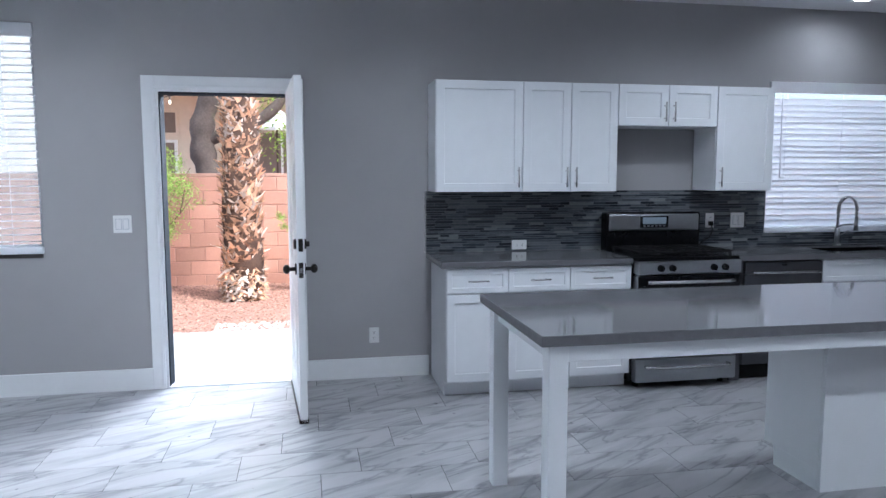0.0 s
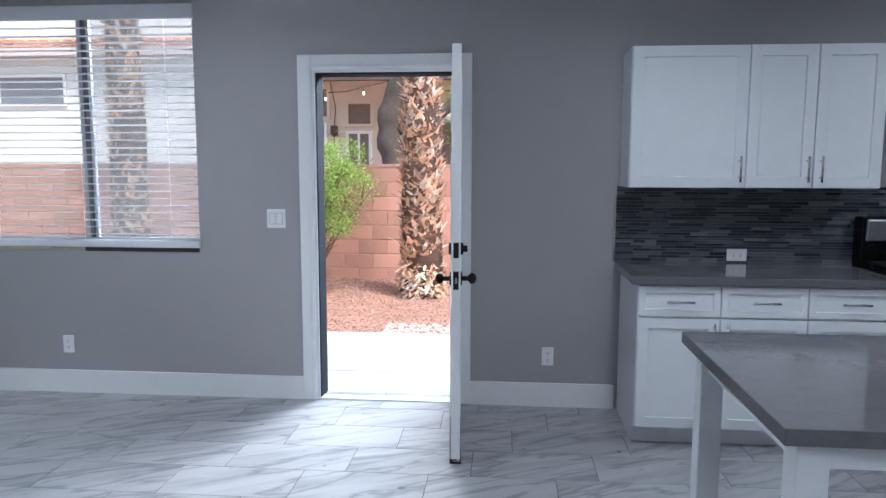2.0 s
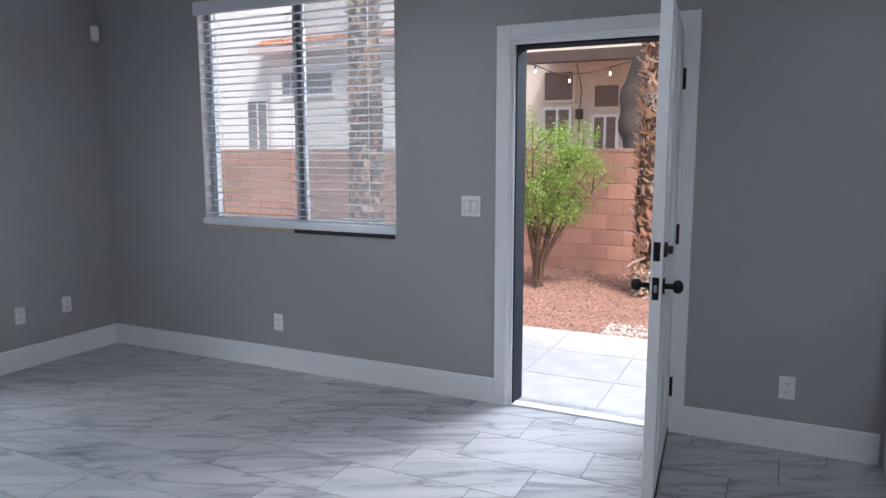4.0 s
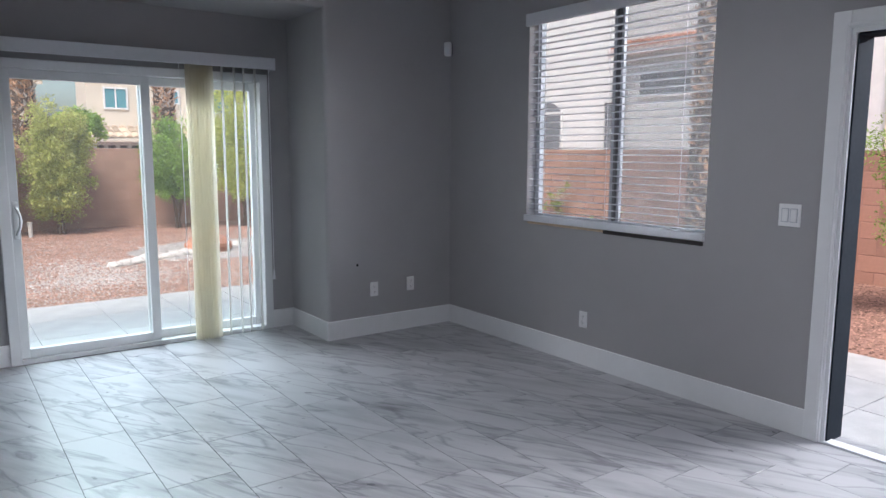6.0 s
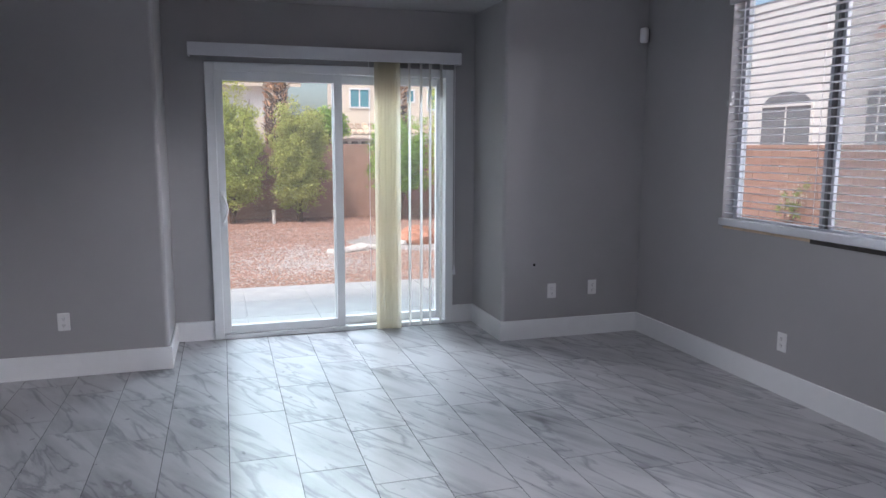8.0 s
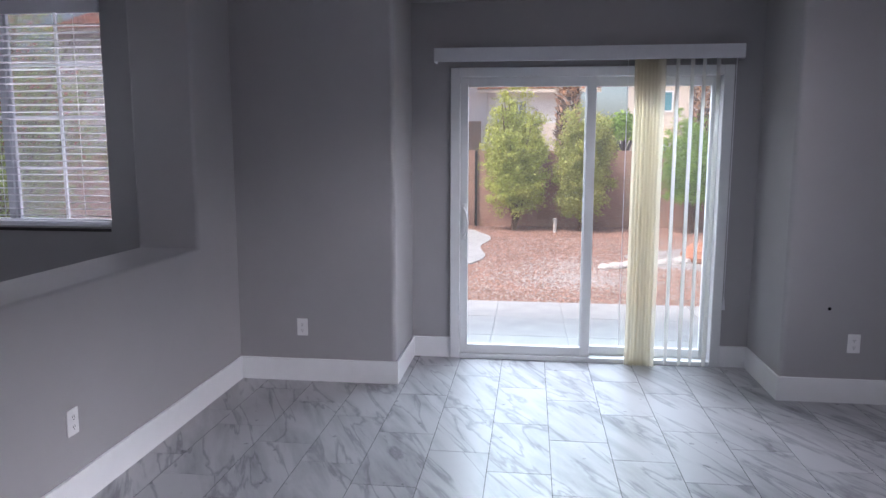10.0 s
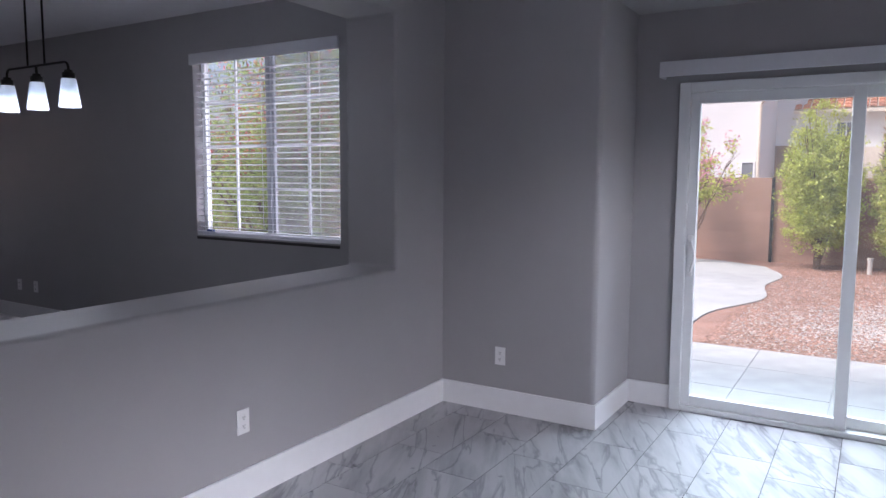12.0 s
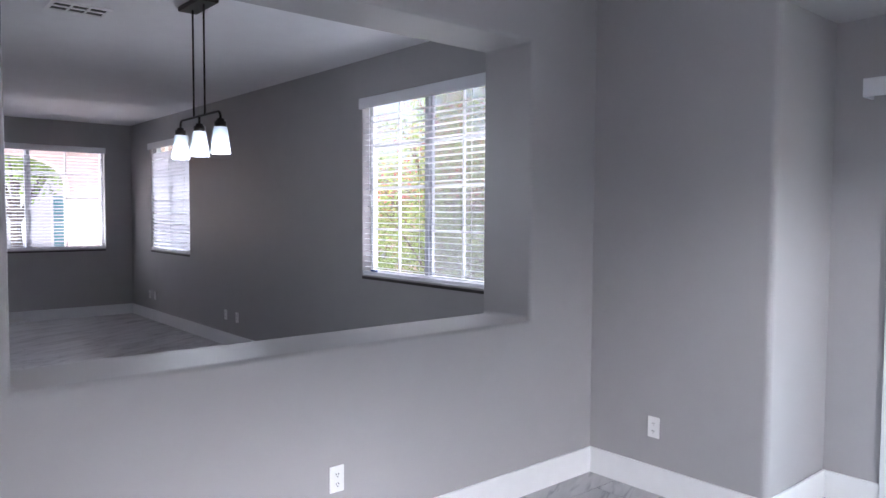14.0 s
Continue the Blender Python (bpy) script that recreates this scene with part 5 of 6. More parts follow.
def shrub(name, label, category, at, height, radius, mat, seed, leaf=0.035, stems=9, clumps=70, per=26, bare=0.3, tight=0.16, bloom=None, group="", depth=1.0, lobes=True):
    ob = thing(name, label, category, group, at)
    rng = random.Random(seed)
    st = bmesh.new()
    verts, faces, bv, bf = [], [], [], []
    tips = []
    for k in range(stems):
        a, out = rng.uniform(0, math.tau), radius * rng.uniform(0.25, 0.95)
        top = height * rng.uniform(0.62, 0.97) * (1 - 0.25 * (out / radius) ** 2)
        pts = []
        for j in range(7):
            f = j / 6
            bend = f ** 1.4
            pts.append((out * bend * math.cos(a) * depth + rng.uniform(-0.03, 0.03), out * bend * math.sin(a) + rng.uniform(-0.03, 0.03), top * f))
        pts[0] = (rng.uniform(-0.05, 0.05), rng.uniform(-0.05, 0.05), -0.02)
        sweep(st, pts, [0.016 * (1 - 0.8 * j / 6) * height / 2 for j in range(7)], 6)
        tips += [Vector(p) for p in pts[1 if bare < 0.1 else 2:]]
        for _ in range(4):
            b0 = Vector(pts[rng.randint(2, 5)])
            b1 = b0 + Vector((rng.uniform(-1, 1), rng.uniform(-1, 1), rng.uniform(0, 1))) * radius * 0.4
            sweep(st, [b0, (b0 + b1) / 2 + Vector((0, 0, 0.03)), b1], [0.009, 0.006, 0.003], 5)
            tips.append(b1)
    part("branchwork", st, TWIG, ob)
    for _ in range(clumps):
        c = rng.choice(tips)
        c = c + Vector((rng.gauss(0, 1), rng.gauss(0, 1), rng.gauss(0, 0.8))) * radius * (tight if lobes else 0.28)
        if c.z < height * bare:
            continue
        # dense shrubs keep to a rounded dome
        if not lobes and (c.x ** 2 + c.y ** 2) / radius ** 2 + ((c.z - 0.46 * height) / (0.5 * height)) ** 2 > 1:
            continue
        leaves(verts, faces, c, rng.uniform(0.1, 0.24) * radius, per, leaf, rng)
        if bloom and rng.random() < 0.55 and c.z > height * 0.45:
            leaves(bv, bf, c + Vector((0.06, 0, 0.06)), 0.16, 22, leaf * 0.8, rng)
    mesh_part("foliage", verts, faces, mat, ob)
    if bloom:
        mesh_part("blossom", bv, bf, bloom, ob, "clusters of small blossoms")
    return ob


shrub("garden_shrub", "bright green shrub with bare stems by block wall", "shrub", (-2.1, 9.2, GZ), 2.35, 0.85, SPRAY, 21, 0.022, 14, 190, 75, 0.34, 0.07)
shrub("garden_shrub", "small green shrub beside the palm trunk", "shrub", (0.02, 9.95, GZ), 1.35, 0.42, SPRAY, 5, 0.018, 6, 46, 70, 0.25, 0.1)
shrub("garden_tree", "dense olive green shrub before the garden wall", "shrub", (-14.2, 2.15, GZ), 3.0, 0.66, OLIVE, 8, 0.03, 18, 950, 66, 0.1, group="row of yard shrubs", lobes=False)
shrub("garden_tree", "rounded yellow-green shrub before the garden wall", "shrub", (-14.2, 3.5, GZ), 2.8, 0.62, OLIVE2, 9, 0.03, 16, 850, 66, 0.1, group="row of yard shrubs", lobes=False)
shrub("garden_tree", "leafy green shrub with dark trunk by the wall", "shrub", (-14.1, 5.6, GZ), 2.65, 0.7, LEAF, 12, 0.034, 10, 480, 52, 0.25, group="row of yard shrubs", lobes=False)
shrub("garden_tree", "tall olive green shrub by the wall", "shrub", (-13.8, 6.9, GZ), 3.4, 0.85, OLIVE, 14, 0.034, 14, 600, 60, 0.2, group="row of yard shrubs", lobes=False)
shrub("wall_creeper", "small creeper with pale flowers against block wall", "shrub", (-8.15, 10.3, GZ), 1.35, 0.3, SPRAY, 51, 0.03, 6, 26, 22, 0.35, 0.1, bloom=PALE_PETAL)
shrub("wall_creeper", "low green sprig at foot of block wall", "shrub", (-7.3, 10.3, GZ), 0.6, 0.22, SPRAY, 52, 0.03, 5, 12, 20, 0.2, 0.1)
shrub("oleander", "oleander shrub with pink blossom by the wall", "shrub", (-14.0, 0.0, GZ), 3.2, 0.85, OLIVE, 17, 0.05, 11, 110, 22, 0.35, bloom=PINK)
shrub("bougainvillea", "yellow-green bush with red flowers outside window", "shrub", (-6.4, -3.0, GZ), 3.5, 1.3, BUSH, 19, 0.028, 20, 800, 44, 0.06, bloom=RED, lobes=False)
shrub("bougainvillea", "green bush with red flowers outside the window", "shrub", (-6.7, -5.3, GZ), 2.4, 1.0, LEAF, 23, 0.04, 12, 160, 28, 0.1, bloom=RED, lobes=False)


def palm(at, height, radius, label, seed, n):
    """A trunk wrapped in the stubs of old leaf stems, with a crown of fans."""
    ob = thing("palm_tree", label, "palm tree", "fan palms", at)
    rng = random.Random(seed)
    c = bmesh.new()
    sweep(c, [(0.02 * math.sin(z * 2), 0, z * height / 12 - 0.05) for z in range(13)], [radius * (1.0 - 0.035 * z) for z in range(13)], 16)
    part("trunk", c, CORE, ob, "fibrous brown trunk", True)
    for name, mat, share in (("husk", HUSK, 0.72), ("pale_husk", HUSK_PALE, 0.24), ("base_husk", HUSK_PALE, 0.025)):
        verts, faces = [], []
        for k in range(int(n * share)):
            z = rng.uniform(0.0, 0.34) if name == "base_husk" else rng.uniform(0.0, 1.0) * height
            a = rng.uniform(0, math.tau)
            r = radius * (1.0 - 0.42 * z / height)
            out = Vector((math.cos(a), math.sin(a), 0))
            side = Vector((-math.sin(a), math.cos(a), 0))
            low = z < 0.45
            l = rng.uniform(0.08, 0.165) * radius / 0.25 * (1.5 if rng.random() < 0.08 else 1)
            w = rng.uniform(0.028, 0.062) * radius / 0.25
            rise = rng.uniform(-0.9, 0.5) if low else rng.uniform(0.1, 1.0)
            lean = rng.choice((-1, 1)) * rng.uniform(0.2, 0.85)
            d = (out * rng.uniform(0.1, 0.48) + Vector((0, 0, rise)) + side * lean).normalized()
            base = out * (r * 0.92) + Vector((0, 0, z))
            tipc = base + d * l
            nrm = d.cross(side).normalized() * 0.014
            j = len(verts)
            verts += [base - side * w, base + side * w, tipc + side * w * 0.22 + nrm, tipc - side * w * 0.12 + nrm, base + nrm * 1.3, tipc + nrm * 1.2 + side * rng.uniform(-0.03, 0.03) + d * rng.uniform(-0.02, 0.03)]
            faces += [(j, j + 1, j + 2, j + 3), (j, j + 3, j + 5, j + 4), (j + 1, j + 4, j + 5, j + 2), (j + 3, j + 2, j + 5), (j, j + 4, j + 1)]
        mesh_part(name, verts, faces, mat, ob)
    verts, faces = [], []
    for k in range(34):
        a, e = rng.uniform(0, math.tau), rng.uniform(-0.5, 1.2)
        out = Vector((math.cos(a) * math.cos(e), math.sin(a) * math.cos(e), math.sin(e)))
        side = Vector((-math.sin(a), math.cos(a), 0))
        hub = Vector((0, 0, height)) + out * 0.9
        for b in range(-7, 8):
            d = (out * math.cos(b * 0.17) + side * math.sin(b * 0.17) + Vector((0, 0, -0.03 * abs(b)))).normalized()
            j = len(verts)
            verts += [hub, hub + d * 0.5 + side * 0.03, hub + d * rng.uniform(0.8, 1.0), hub + d * 0.5 - side * 0.03]
            faces.append((j, j + 1, j + 2, j + 3))
    mesh_part("crown", verts, faces, LEAF, ob, "green fan leaves")
    part("crown_stem", sweep(bmesh.new(), [(0, 0, height - 0.3), (0, 0, height + 0.4)], [radius * 0.6, radius * 0.3], 10), CORE, ob)
    return ob


palm((-0.8, 9.35, GZ), 6.5, 0.25, "thick palm trunk covered in old leaf stubs", 2, 4800)
palm((-4.1, 8.7, GZ), 6.3, 0.22, "palm trunk with leaf stubs outside the window", 3, 2200)
palm((-18.0, 3.35, GZ), 6.5, 0.33, "fan palm rising behind the garden wall", 6, 2600)
palm((-20.5, 7.1, GZ), 7.0, 0.33, "distant fan palm before beige house", 7, 2600)


def smooth_path(points, radii, steps=4):
    """Rounds a bent limb: more points on a curve through the given ones, with their radii."""
    pts, out, rad = [Vector(p) for p in points], [], []
    for i in range(len(pts) - 1):
        p0, p1, p2, p3 = pts[max(i - 1, 0)], pts[i], pts[i + 1], pts[min(i + 2, len(pts) - 1)]
        for k in range(steps):
            f = k / steps
            out.append(0.5 * (2 * p1 + (p2 - p0) * f + (2 * p0 - 5 * p1 + 4 * p2 - p3) * f * f + (3 * p1 - p0 - 3 * p2 + p3) * f ** 3))
            rad.append((radii[i] * (1 - f) + radii[i + 1] * f) * (1 + 0.09 * math.sin(7.3 * (i + f)) + 0.05 * math.sin(17 * (i + f))))
    return out + [pts[-1]], rad + [radii[-1]]


def mesquite():
    ob = thing("mesquite_tree", "twisted grey-barked tree behind the garden wall", "tree", at=(-1.5, 11.6, GZ))
    rng = random.Random(31)
    t = bmesh.new()
    sweep(t, *smooth_path([(0.15, 0, -0.05), (0.1, 0, 0.8), (0.05, 0, 1.5), (-0.06, 0.02, 2.0), (-0.02, 0.05, 2.5), (0.2, 0.05, 3.0), (0.3, 0.1, 3.6), (0.2, 0.2, 4.4)], [0.24, 0.22, 0.2, 0.18, 0.17, 0.16, 0.13, 0.08]), 14)
    part("trunk", t, BARK, ob, "", True)
    b = bmesh.new()
    sweep(b, *smooth_path([(0.02, 0.06, 2.1), (0.25, 0.0, 2.2), (0.65, -0.2, 2.3), (1.1, -0.2, 2.65), (1.4, -0.1, 3.2)], [0.09, 0.11, 0.1, 0.08, 0.05]), 10)
    part("limb", b, BARK, ob, "", True)
    b = bmesh.new()
    sweep(b, [(0.25, 0.1, 3.2), (-0.4, 0.2, 3.8), (-1.1, 0.3, 4.3)], [0.11, 0.08, 0.04], 8)
    part("limb", b, BARK, ob, "", True)
    verts, faces = [], []
    for _ in range(130):
        c = Vector((rng.uniform(0.9, 2.8), rng.uniform(-0.4, 1.2), rng.uniform(1.6, 4.2)))
        leaves(verts, faces, c, 0.3, 26, 0.045, rng)
    for _ in range(140):
        c = Vector((rng.uniform(-1.8, 1.8), rng.uniform(-1, 1.5), rng.uniform(3.8, 5.2)))
        leaves(verts, faces, c, 0.35, 22, 0.05, rng)
    mesh_part("foliage", verts, faces, LEAF, ob)


mesquite()


def far_tree(at, h, r, seed, mat, label):
    ob = thing("broadleaf_tree", label, "tree", at=at)
    rng = random.Random(seed)
    t = sweep(bmesh.new(), [(0, 0, -0.1), (0.05, 0, h * 0.3), (0, 0.1, h * 0.6)], [0.16, 0.13, 0.06], 8)
    for k in range(5):
        a = k * 1.25
        sweep(t, [(0.03, 0, h * 0.3), (r * 0.4 * math.cos(a), r * 0.4 * math.sin(a), h * 0.55), (r * 0.7 * math.cos(a), r * 0.7 * math.sin(a), h * 0.75)], [0.08, 0.05, 0.02], 6)
    part("trunk", t, BARK, ob)
    verts, faces = [], []
    for _ in range(170):
        a, e, q = rng.uniform(0, math.tau), rng.uniform(-0.5, 1.5), rng.uniform(0.4, 1) * r
        leaves(verts, faces, (q * math.cos(a) * math.cos(e), q * math.sin(a) * math.cos(e), h * 0.66 + q * math.sin(e) * 0.6), r * 0.28, 24, 0.09, rng)
    mesh_part("foliage", verts, faces, mat, ob)


far_tree((-24, 5.4, GZ), 3.4, 0.75, 41, LEAF, "bright green tree beyond the garden wall")
far_tree((-4.6, -19, GZ), 4.2, 1.6, 43, LEAF, "bright green tree across the street")


def boulder(at, s, seed, mat, label):
    bm = bmesh.new()
    bmesh.ops.create_icosphere(bm, subdivisions=3, radius=1, matrix=Matrix.Diagonal((s, s * 1.4, s * 0.75, 1)))
    for v in bm.verts:
        v.co += v.co.normalized() * 0.25 * s * noise.noise(v.co * (2.2 / s) + Vector((seed, 0, 0)))
    ob = new("boulder", mesh_of("boulder", bm, mat))
    ob.location = at
    tagged(ob, label, "boulder")


def gravel_bed():
    """A low round bed of white stone chips round the boulder."""
    bm = bmesh.new()
    n = 40
    rim = []
    for k in range(n):
        a = math.tau * k / n
        q = 1 + 0.12 * noise.noise(Vector((3 * math.cos(a), 3 * math.sin(a), 4.0)))
        rim.append((-10.6 + 1.15 * q * math.cos(a), 5.45 + 1.5 * q * math.sin(a)))
    top = [bm.verts.new((x, y, GZ + 0.012)) for x, y in rim]
    low = [bm.verts.new((-10.6 + (x + 10.6) * 1.03, 5.45 + (y - 5.45) * 1.03, GZ - 0.01)) for x, y in rim]
    bm.faces.new(top)
    for k in range(n):
        bm.faces.new((low[k], low[(k + 1) % n], top[(k + 1) % n], top[k]))
    structure("gravel_bed", bm, PALE_STONE, "low bed of white stone chips round boulder", "gravel bed")


gravel_bed()
ROCK = material("red_rock", (0.42, 0.19, 0.12), 0.95, scale=8, vary=0.25, bump=0.8, bump_scale=30)
boulder((-10.35, 5.0, GZ + 0.09), 0.26, 3, ROCK, "red sandstone boulder on the gravel")
for _k in range(14):
    boulder((-9.6 - 0.09 * _k + 0.02 * (_k % 3), 3.5 + 0.16 * _k, GZ + 0.02), 0.075 + 0.012 * (_k % 4), 20 + _k, PALE_STONE, "pale edging stone on the gravel")
PIPE = thing("standpipe", "short pale pipe standing in the gravel", "pipe", at=(-13.9, 2.95, GZ))
part("pipe", tube(tube(bmesh.new(), (0, 0, 0), (0, 0, 0.24), 0.035), (0, 0, 0.24), (0, 0, 0.28), 0.045), PALE_STONE, PIPE)


# ---- neighbouring houses ----
ROOF = material("clay_roof_tile", (0.46, 0.2, 0.12), 0.85, scale=6, vary=0.25, bump=0.4, bump_scale=40, island=0.25)
ROOF_PALE = material("pale_roof_tile", (0.52, 0.4, 0.3), 0.85, scale=6, vary=0.2, bump=0.4, bump_scale=40, island=0.25)
PINKISH = material("rose_fascia", (0.62, 0.5, 0.47), 0.7, scale=20, vary=0.1)
DARKGLASS = material("dark_window_glass", (0.2, 0.21, 0.23), 0.08, scale=3, vary=0.2)
BLUEGLASS = material("sky_window_glass", (0.1, 0.28, 0.34), 0.08, scale=3, vary=0.2)
SCREEN = material("window_screen", (0.2, 0.16, 0.14), 0.8, scale=60, vary=0.15)
BEAM = material("brown_beam", (0.09, 0.06, 0.05), 0.7, scale=30, vary=0.2)
PORCH_SHADE = material("porch_shade", (0.34, 0.24, 0.18), 0.9, scale=8, vary=0.1)
TEAL = material("teal_paint", (0.06, 0.28, 0.32), 0.5, scale=20, vary=0.1)


def tiled_roof(ob, m, width, run, rise, mat):
    """Rows of barrel tiles on a slope: x along the eave, y up the slope."""
    verts, faces = [], []
    courses, cols = int(math.hypot(run, rise) / 0.38), int(width / 0.26)
    for c in range(courses):
        for k in range(cols):
            x = (k + 0.5) * width / cols
            f0, f1 = c / courses, (c + 1.12) / courses
            n = len(verts)
            for f, lift in ((f0, 0.05), (f1, 0.0)):
                for a in range(5):
                    t = math.pi * a / 4
                    verts.append(m @ Vector((x - 0.12 * math.cos(t), run * f, rise * f + lift + 0.07 * math.sin(t))))
            faces += [(n + a, n + a + 1, n + a + 6, n + a + 5) for a in range(4)]
            faces.append((n + 4, n + 3, n + 2, n + 1, n))
    o = mesh_part("roof_tiles", verts, faces, mat, ob, "barrel clay roof tiles")
    tagged(o, kind="stuff")
    deck = bmesh.new()
    deck.faces.new([deck.verts.new(m @ Vector(p)) for p in ((0, 0, 0), (width, 0, 0), (width, run, rise), (0, run, rise))])
    low = bmesh.ops.extrude_face_region(deck, geom=deck.faces[:])["geom"]
    bmesh.ops.translate(deck, verts=[g for g in low if isinstance(g, bmesh.types.BMVert)], vec=(0, 0, -0.12))
    part("roof", deck, STUCCO, ob)


def house_window(ob, m, x0, x1, z0, z1, mat, trim=TRIM, arch=False, split=True):
    """A framed window on a facade: x along it, y outward is negative."""
    t = 0.06
    fr = bmesh.new()
    for a, b, c, d in ((x0 - t, x0, z0 - t, z1 + t), (x1, x1 + t, z0 - t, z1 + t), (x0, x1, z0 - t, z0), (x0, x1, z1, z1 + t)):
        box(fr, a, b, -0.05, 0.05, c, d, m=m)
    if split:
        box(fr, (x0 + x1) / 2 - 0.025, (x0 + x1) / 2 + 0.025, -0.03, 0.03, z0, z1, m=m)
    w = part("window", fr, trim, ob)
    g = B(x0, x1, -0.02, 0.01, z0, z1, m=m)
    if arch:
        r = (x1 - x0) / 2
        n = 12
        front_v = [g.verts.new(m @ Vector(((x0 + x1) / 2 + r * math.cos(math.pi * k / n), -0.02, z1 + 0.45 * r * math.sin(math.pi * k / n)))) for k in range(n + 1)]
        g.faces.new(front_v)
    part("pane", g, mat, w)


def north_house():
    ob = thing("neighbour_house", "white stucco house with clay tile roof behind wall", "house", "neighbouring houses")
    part("wall", B(-17.5, -5.25, 16.0, 24, GZ, 5.2), WHITE_STUCCO, ob, "white stucco wall")
    m = Matrix.Translation((0, 16.0, 0))
    house_window(ob, m, -12.1, -11.5, 1.0, 2.72, DARKGLASS, WHITE_STUCCO)
    house_window(ob, m, -15.4, -13.7, 1.0, 2.5, DARKGLASS, WHITE_STUCCO, arch=True)
    house_window(ob, Matrix.Translation((0, 15.7, 0)), -10.75, -9.3, 2.8, 3.35, DARKGLASS, WHITE_STUCCO, split=False)
    part("wall_bay", B(-11.1, -6.4, 15.7, 16.0, GZ, 3.9), WHITE_STUCCO, ob, "white stucco bay wall")
    tiled_roof(ob, Matrix.Translation((-11.5, 15.4, 3.9)), 5.4, 4.3, 1.7, ROOF)
    part("fascia", B(-11.5, -6.1, 15.34, 15.4, 3.76, 3.92), PINKISH, ob, "brown fascia board")
    return ob


def patio_house():
    ob = thing("neighbour_house", "beige stucco house with covered patio and string lights", "house", "neighbouring houses")
    part("wall", B(-5.2, 6, 16.05, 24, GZ, 4.0), STUCCO, ob, "cream stucco wall")
    part("corner_trim", B(-5.3, -5.1, 15.9, 16.05, GZ, 4.0), STUCCO, ob, "cream stucco corner")
    m = Matrix.Translation((0, 16.05, 0))
    for a, b, c, d in ((-4.22, -3.62, 2.52, 3.09), (-4.2, -3.69, 0.6, 2.32), (-3.16, -2.68, 2.36, 2.78), (-3.16, -2.72, 0.9, 2.15), (-1.2, 0.2, 0.6, 2.4), (1.2, 2.6, 1.0, 2.4)):
        house_window(ob, m, a, b, c, d, SCREEN, TRIM if d < 2.5 else STUCCO, split=d < 2.5)
    part("patio_cover", B(-4.1, 5.5, 14.32, 16.05, 3.28, 3.36), STUCCO, ob, "cream patio ceiling")
    part("beam", B(-4.16, 5.6, 14.3, 14.5, 3.08, 3.28), BEAM, ob, "dark brown patio beam")
    tiled_roof(ob, Matrix.Translation((-4.4, 15.7, 4.0)), 10, 5, 1.9, ROOF_PALE)
    part("post", B(2.35, 2.65, 14.3, 14.6, GZ, 3.06), STUCCO, ob)
    sc = bmesh.new()
    box(sc, -3.48, -3.42, 15.9, 16.05, 2.1, 2.15)
    box(sc, -3.52, -3.38, 15.86, 15.98, 2.12, 2.32, bevel=0.02)
    tube(sc, (-3.45, 15.92, 1.85), (-3.45, 15.92, 2.12), 0.02)
    sweep(sc, [(-3.45, 15.95, 2.3), (-3.42, 15.97, 2.7), (-3.44, 15.6, 3.2)], 0.012, 5)
    part("wall_lantern", sc, BEAM, ob, "dark wall lantern")


north_house()
patio_house()


def patio_umbrella():
    ob = thing("patio_umbrella", "pale pointed patio umbrella behind the garden wall", "umbrella", at=(-0.5, 13.5, GZ))
    c = bmesh.new()
    n, r = 8, 0.5
    top = c.verts.new((0, 0, 2.8))
    rim = [c.verts.new((r * math.cos(k * math.tau / n), r * math.sin(k * math.tau / n), 2.42)) for k in range(n)]
    hem = [c.verts.new((v.co.x, v.co.y, 2.36)) for v in rim]
    for k in range(n):
        c.faces.new((top, rim[k], rim[(k + 1) % n]))
        c.faces.new((rim[k], hem[k], hem[(k + 1) % n], rim[(k + 1) % n]))
    part("canopy", c, WHITE_STUCCO, ob, "pale fabric canopy")
    part("pole", tube(bmesh.new(), (0, 0, 0.05), (0, 0, 2.78), 0.02, sides=10), BEAM, ob)
    part("base", tube(bmesh.new(), (0, 0, 0), (0, 0, 0.06), 0.22, 0.18, sides=20), BEAM, ob)


patio_umbrella()


def string_lights():
    ob = thing("string_lights", "string of warm bulbs hung under patio beam", "string lights")
    knots = [(-4.3, 3.1), (-4.05, 3.04), (-3.75, 2.9), (-3.4, 2.84), (-3.0, 2.86), (-2.67, 2.94), (-2.2, 3.04), (-1.6, 2.88), (-1.0, 2.86), (-0.4, 3.04), (0.3, 2.88), (1.0, 3.04)]
    pts = [Vector((x + 0.2, 14.25, z)) for x, z in knots]
    bulbs = pts[1::2]
    part("cable", sweep(bmesh.new(), pts, 0.012, 5), BEAM, ob)
    for p in bulbs:
        s = part("bulb_socket", tube(bmesh.new(), p, p - Vector((0, 0, 0.08)), 0.018, sides=8), BEAM, ob)
        g = bmesh.new()
        bmesh.ops.create_uvsphere(g, u_segments=10, v_segments=7, radius=0.026, matrix=Matrix.Translation(p - Vector((0, 0, 0.115))) @ Matrix.Diagonal((0.8, 0.8, 1.5, 1)))
        part("bulb", g, WARM, s, "glowing warm bulb", True)


WARM = bpy.data.materials.new("warm_bulb")
WARM.use_nodes = True
WARM.node_tree.nodes["Principled BSDF"].inputs["Emission Color"].default_value = (1, 0.85, 0.6, 1)
WARM.node_tree.nodes["Principled BSDF"].inputs["Emission Strength"].default_value = 1.2
string_lights()


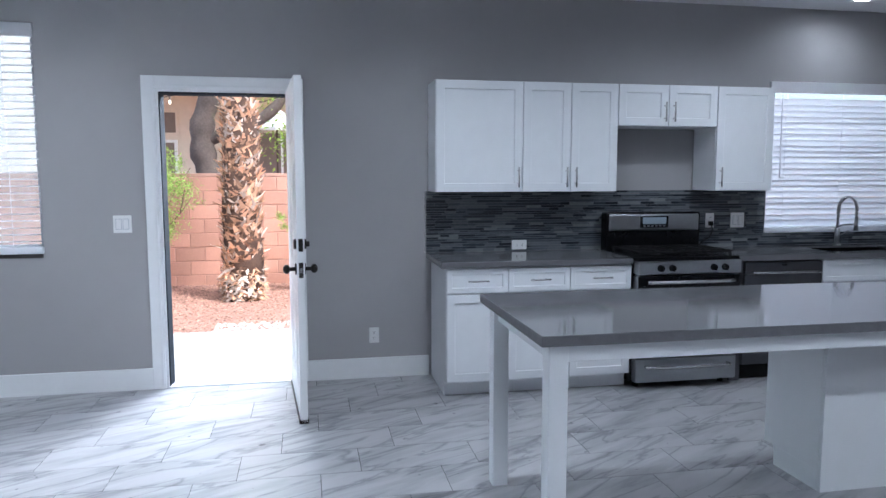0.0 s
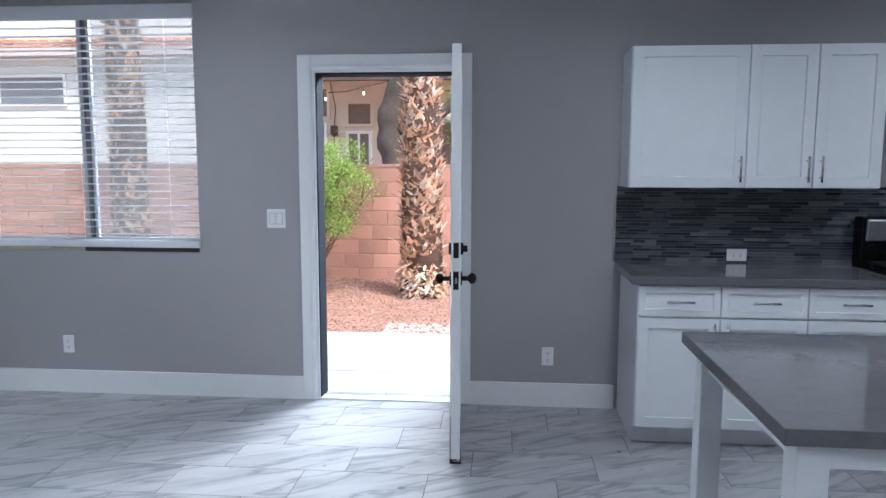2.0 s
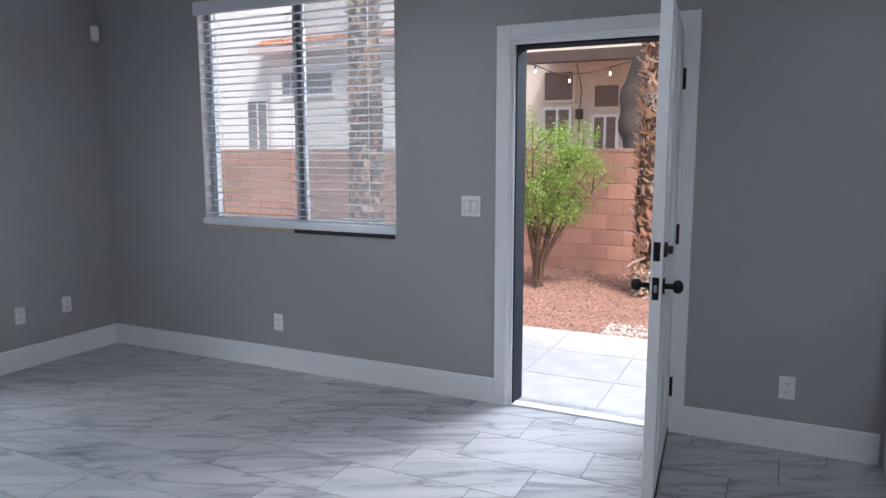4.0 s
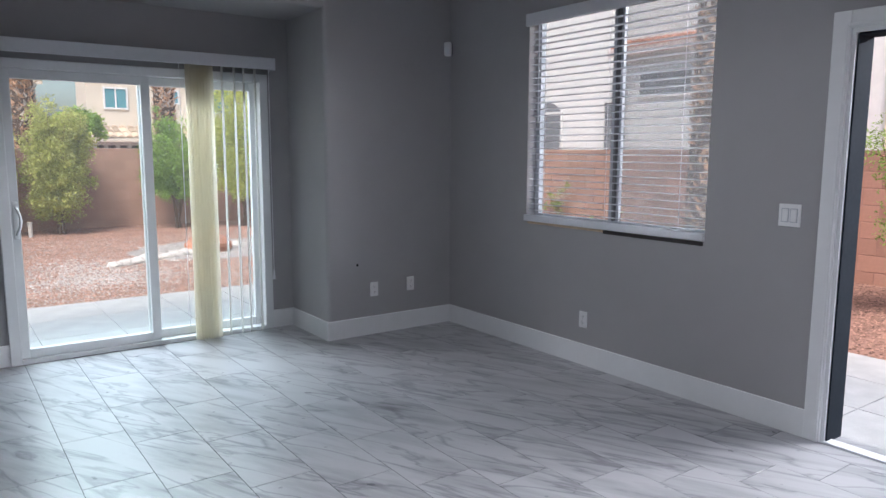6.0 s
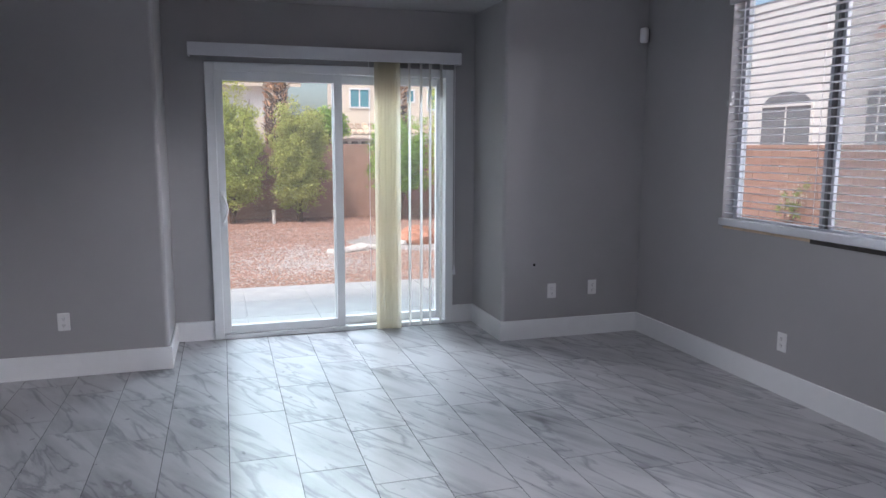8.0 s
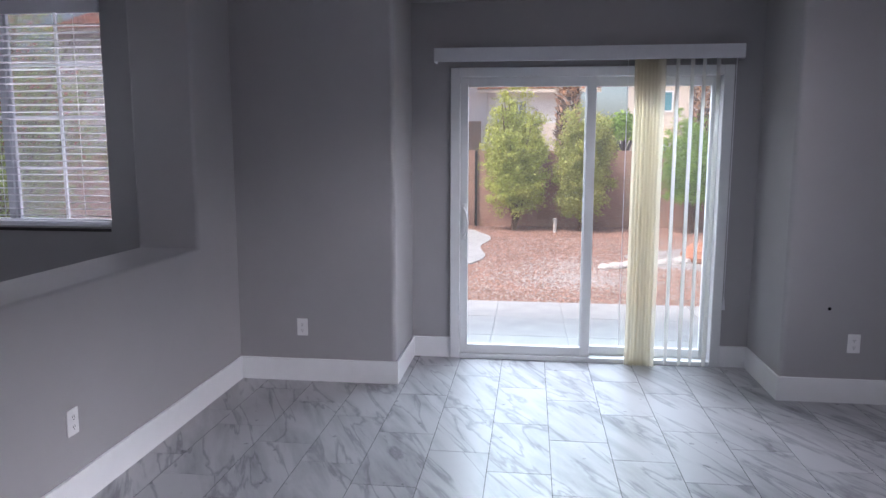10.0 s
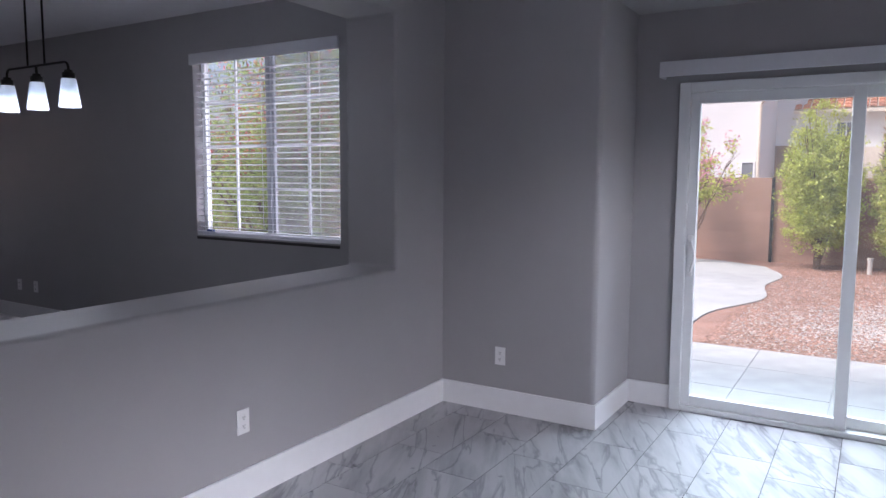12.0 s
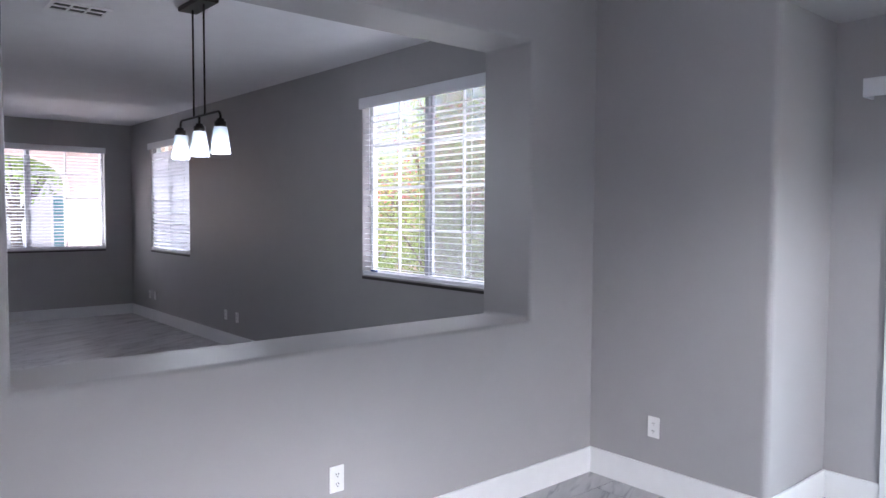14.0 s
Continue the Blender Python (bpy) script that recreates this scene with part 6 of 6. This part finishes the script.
def west_houses():
    ob = thing("neighbour_house", "beige two-storey house with pale tile roof, far off", "house", "neighbouring houses")
    part("wall", B(-29, -27, 6.2, 15, GZ, 5.4), STUCCO, ob, "beige stucco wall")
    part("wall_wing", B(-27, -26.3, 6.0, 14, GZ, 1.75), STUCCO, ob)
    m = Matrix.Translation((-27, 0, 0)) @ pose(0, 0, 0, 0, 0, 90)
    house_window(ob, m, 6.8, 7.5, 2.95, 3.6, BLUEGLASS)
    house_window(ob, m, 8.9, 9.3, 3.2, 3.6, BLUEGLASS, split=False)
    house_window(ob, m, 9.9, 11.2, 2.9, 3.7, BLUEGLASS)
    m2 = Matrix.Translation((-26.3, 0, 0)) @ pose(0, 0, 0, 0, 0, 90)
    house_window(ob, m2, 6.2, 8.6, 0.6, 1.7, WHITE_STUCCO)
    for k in range(6):
        house_window(ob, m2, 6.3 + 0.38 * k, 6.55 + 0.38 * k, 1.45, 1.62, DARKGLASS, split=False)
    tiled_roof(ob, Matrix.Translation((-25.9, 5.6, 1.85)) @ pose(0, 0, 0, 0, 0, 90), 9, 1.4, 0.5, ROOF_PALE)
    tiled_roof(ob, Matrix.Translation((-26.6, 5.8, 5.4)) @ pose(0, 0, 0, 0, 0, 90), 9.5, 4, 1.6, ROOF_PALE)
    ob = thing("neighbour_house", "pale stucco house with orange tile roof, far off", "house", "neighbouring houses")
    part("wall", B(-38, -30, 0.6, 4.4, GZ, 3.9), WHITE_STUCCO, ob, "pale stucco wall")
    part("porch_wall", B(-30, -29.4, 0.6, 4.4, GZ, 2.6), STUCCO, ob)
    m = Matrix.Translation((-30, 0, 0)) @ pose(0, 0, 0, 0, 0, 90)
    house_window(ob, m, 1.6, 2.2, 2.9, 3.5, DARKGLASS)
    tiled_roof(ob, Matrix.Translation((-29.5, 0.2, 3.95)) @ pose(0, 0, 0, 0, 0, 90), 5, 4, 1.5, ROOF)
    ob = thing("neighbour_house", "white stucco house wall beyond the garden wall", "house", "neighbouring houses")
    part("wall", B(-34, -26, -16, -0.4, GZ, 6), WHITE_STUCCO, ob, "white stucco wall")
    m = Matrix.Translation((-26, 0, 0)) @ pose(0, 0, 0, 0, 0, 90)
    part("wall_wing", B(-33, -29.95, -1.4, 0.58, GZ, 5.6), WHITE_STUCCO, ob, "white stucco rear wing")
    # the shaded porch opening is painted as a flat tan panel
    part("porch_opening", B(-29.97, -29.9, -1.2, 0.35, GZ, 2.7), PORCH_SHADE, ob, "flat tan panel with porch shade in its colour")
    house_window(ob, m, -0.95, -0.6, 1.2, 2.0, DARKGLASS, split=False)
    house_window(ob, m, -6.0, -5.0, 1.2, 2.4, DARKGLASS)
    tiled_roof(ob, Matrix.Translation((-25.6, -16, 6.0)) @ pose(0, 0, 0, 0, 0, 90), 16, 4, 1.5, ROOF)
    part("downpipe", sweep(bmesh.new(), [(-25.95, -0.45, 0.2), (-25.95, -0.45, 3.9), (-25.6, -0.1, 4.2)], 0.05), STUCCO, ob)


west_houses()


def street_side():
    ob = thing("neighbour_house", "pale house with teal door across the street", "house", "neighbouring houses")
    part("wall", B(-14, -1, -30, -22.5, GZ, 3.4), WHITE_STUCCO, ob, "pale stucco wall")
    m = Matrix.Translation((0, -22.5, 0)) @ pose(0, 0, 0, 0, 0, 180)
    house_window(ob, m, 6.2, 7.0, GZ + 0.05, 2.0, TEAL, split=False)
    house_window(ob, m, 3.0, 4.8, 0.9, 2.1, DARKGLASS)
    tiled_roof(ob, Matrix.Translation((-0.5, -22.0, 3.4)) @ pose(0, 0, 0, 0, 0, 180), 14, 5, 1.8, ROOF_PALE)
    porch = thing("porch", "pale stucco porch column and arch outside window", "porch")
    part("column", B(-4.25, -3.75, -10.0, -9.6, GZ, 2.9), ROSE_STUCCO, porch)
    arch = bmesh.new()
    rim = [(-3.75 + 0.75 * (1 - math.cos(math.pi / 2 * k / 10)), 1.95 + 0.45 * math.sin(math.pi / 2 * k / 10)) for k in range(11)]
    face = arch.faces.new([arch.verts.new((x, -10.0, z)) for x, z in rim + [(0, 2.4), (0, 2.9), (-3.75, 2.9)]])
    back = bmesh.ops.extrude_face_region(arch, geom=[face])["geom"]
    bmesh.ops.translate(arch, verts=[g for g in back if isinstance(g, bmesh.types.BMVert)], vec=(0, 0.4, 0))
    part("arch", arch, ROSE_STUCCO, porch)
    part("porch_ceiling", B(-4.75, 0, -9.6, -8.07, 2.85, 2.95), ROSE_STUCCO, porch)
    structure("pavement_front", B(-5, 3, -14, -8.1, -0.12, -0.05), CONCRETE, "pale concrete front walk", "pavement")
    structure("road", B(-60, 40, -20, -15, -0.13, -0.085), ASPHALT, "grey asphalt street", "road")


ROSE_STUCCO = material("rose_stucco", (0.6, 0.5, 0.47), 0.9, scale=8, vary=0.08, bump=0.5, bump_scale=80)
ASPHALT = material("asphalt", (0.09, 0.09, 0.095), 0.9, scale=30, vary=0.2, bump=0.4)
street_side()

# ---- floor laid last ----
lay_tiles()
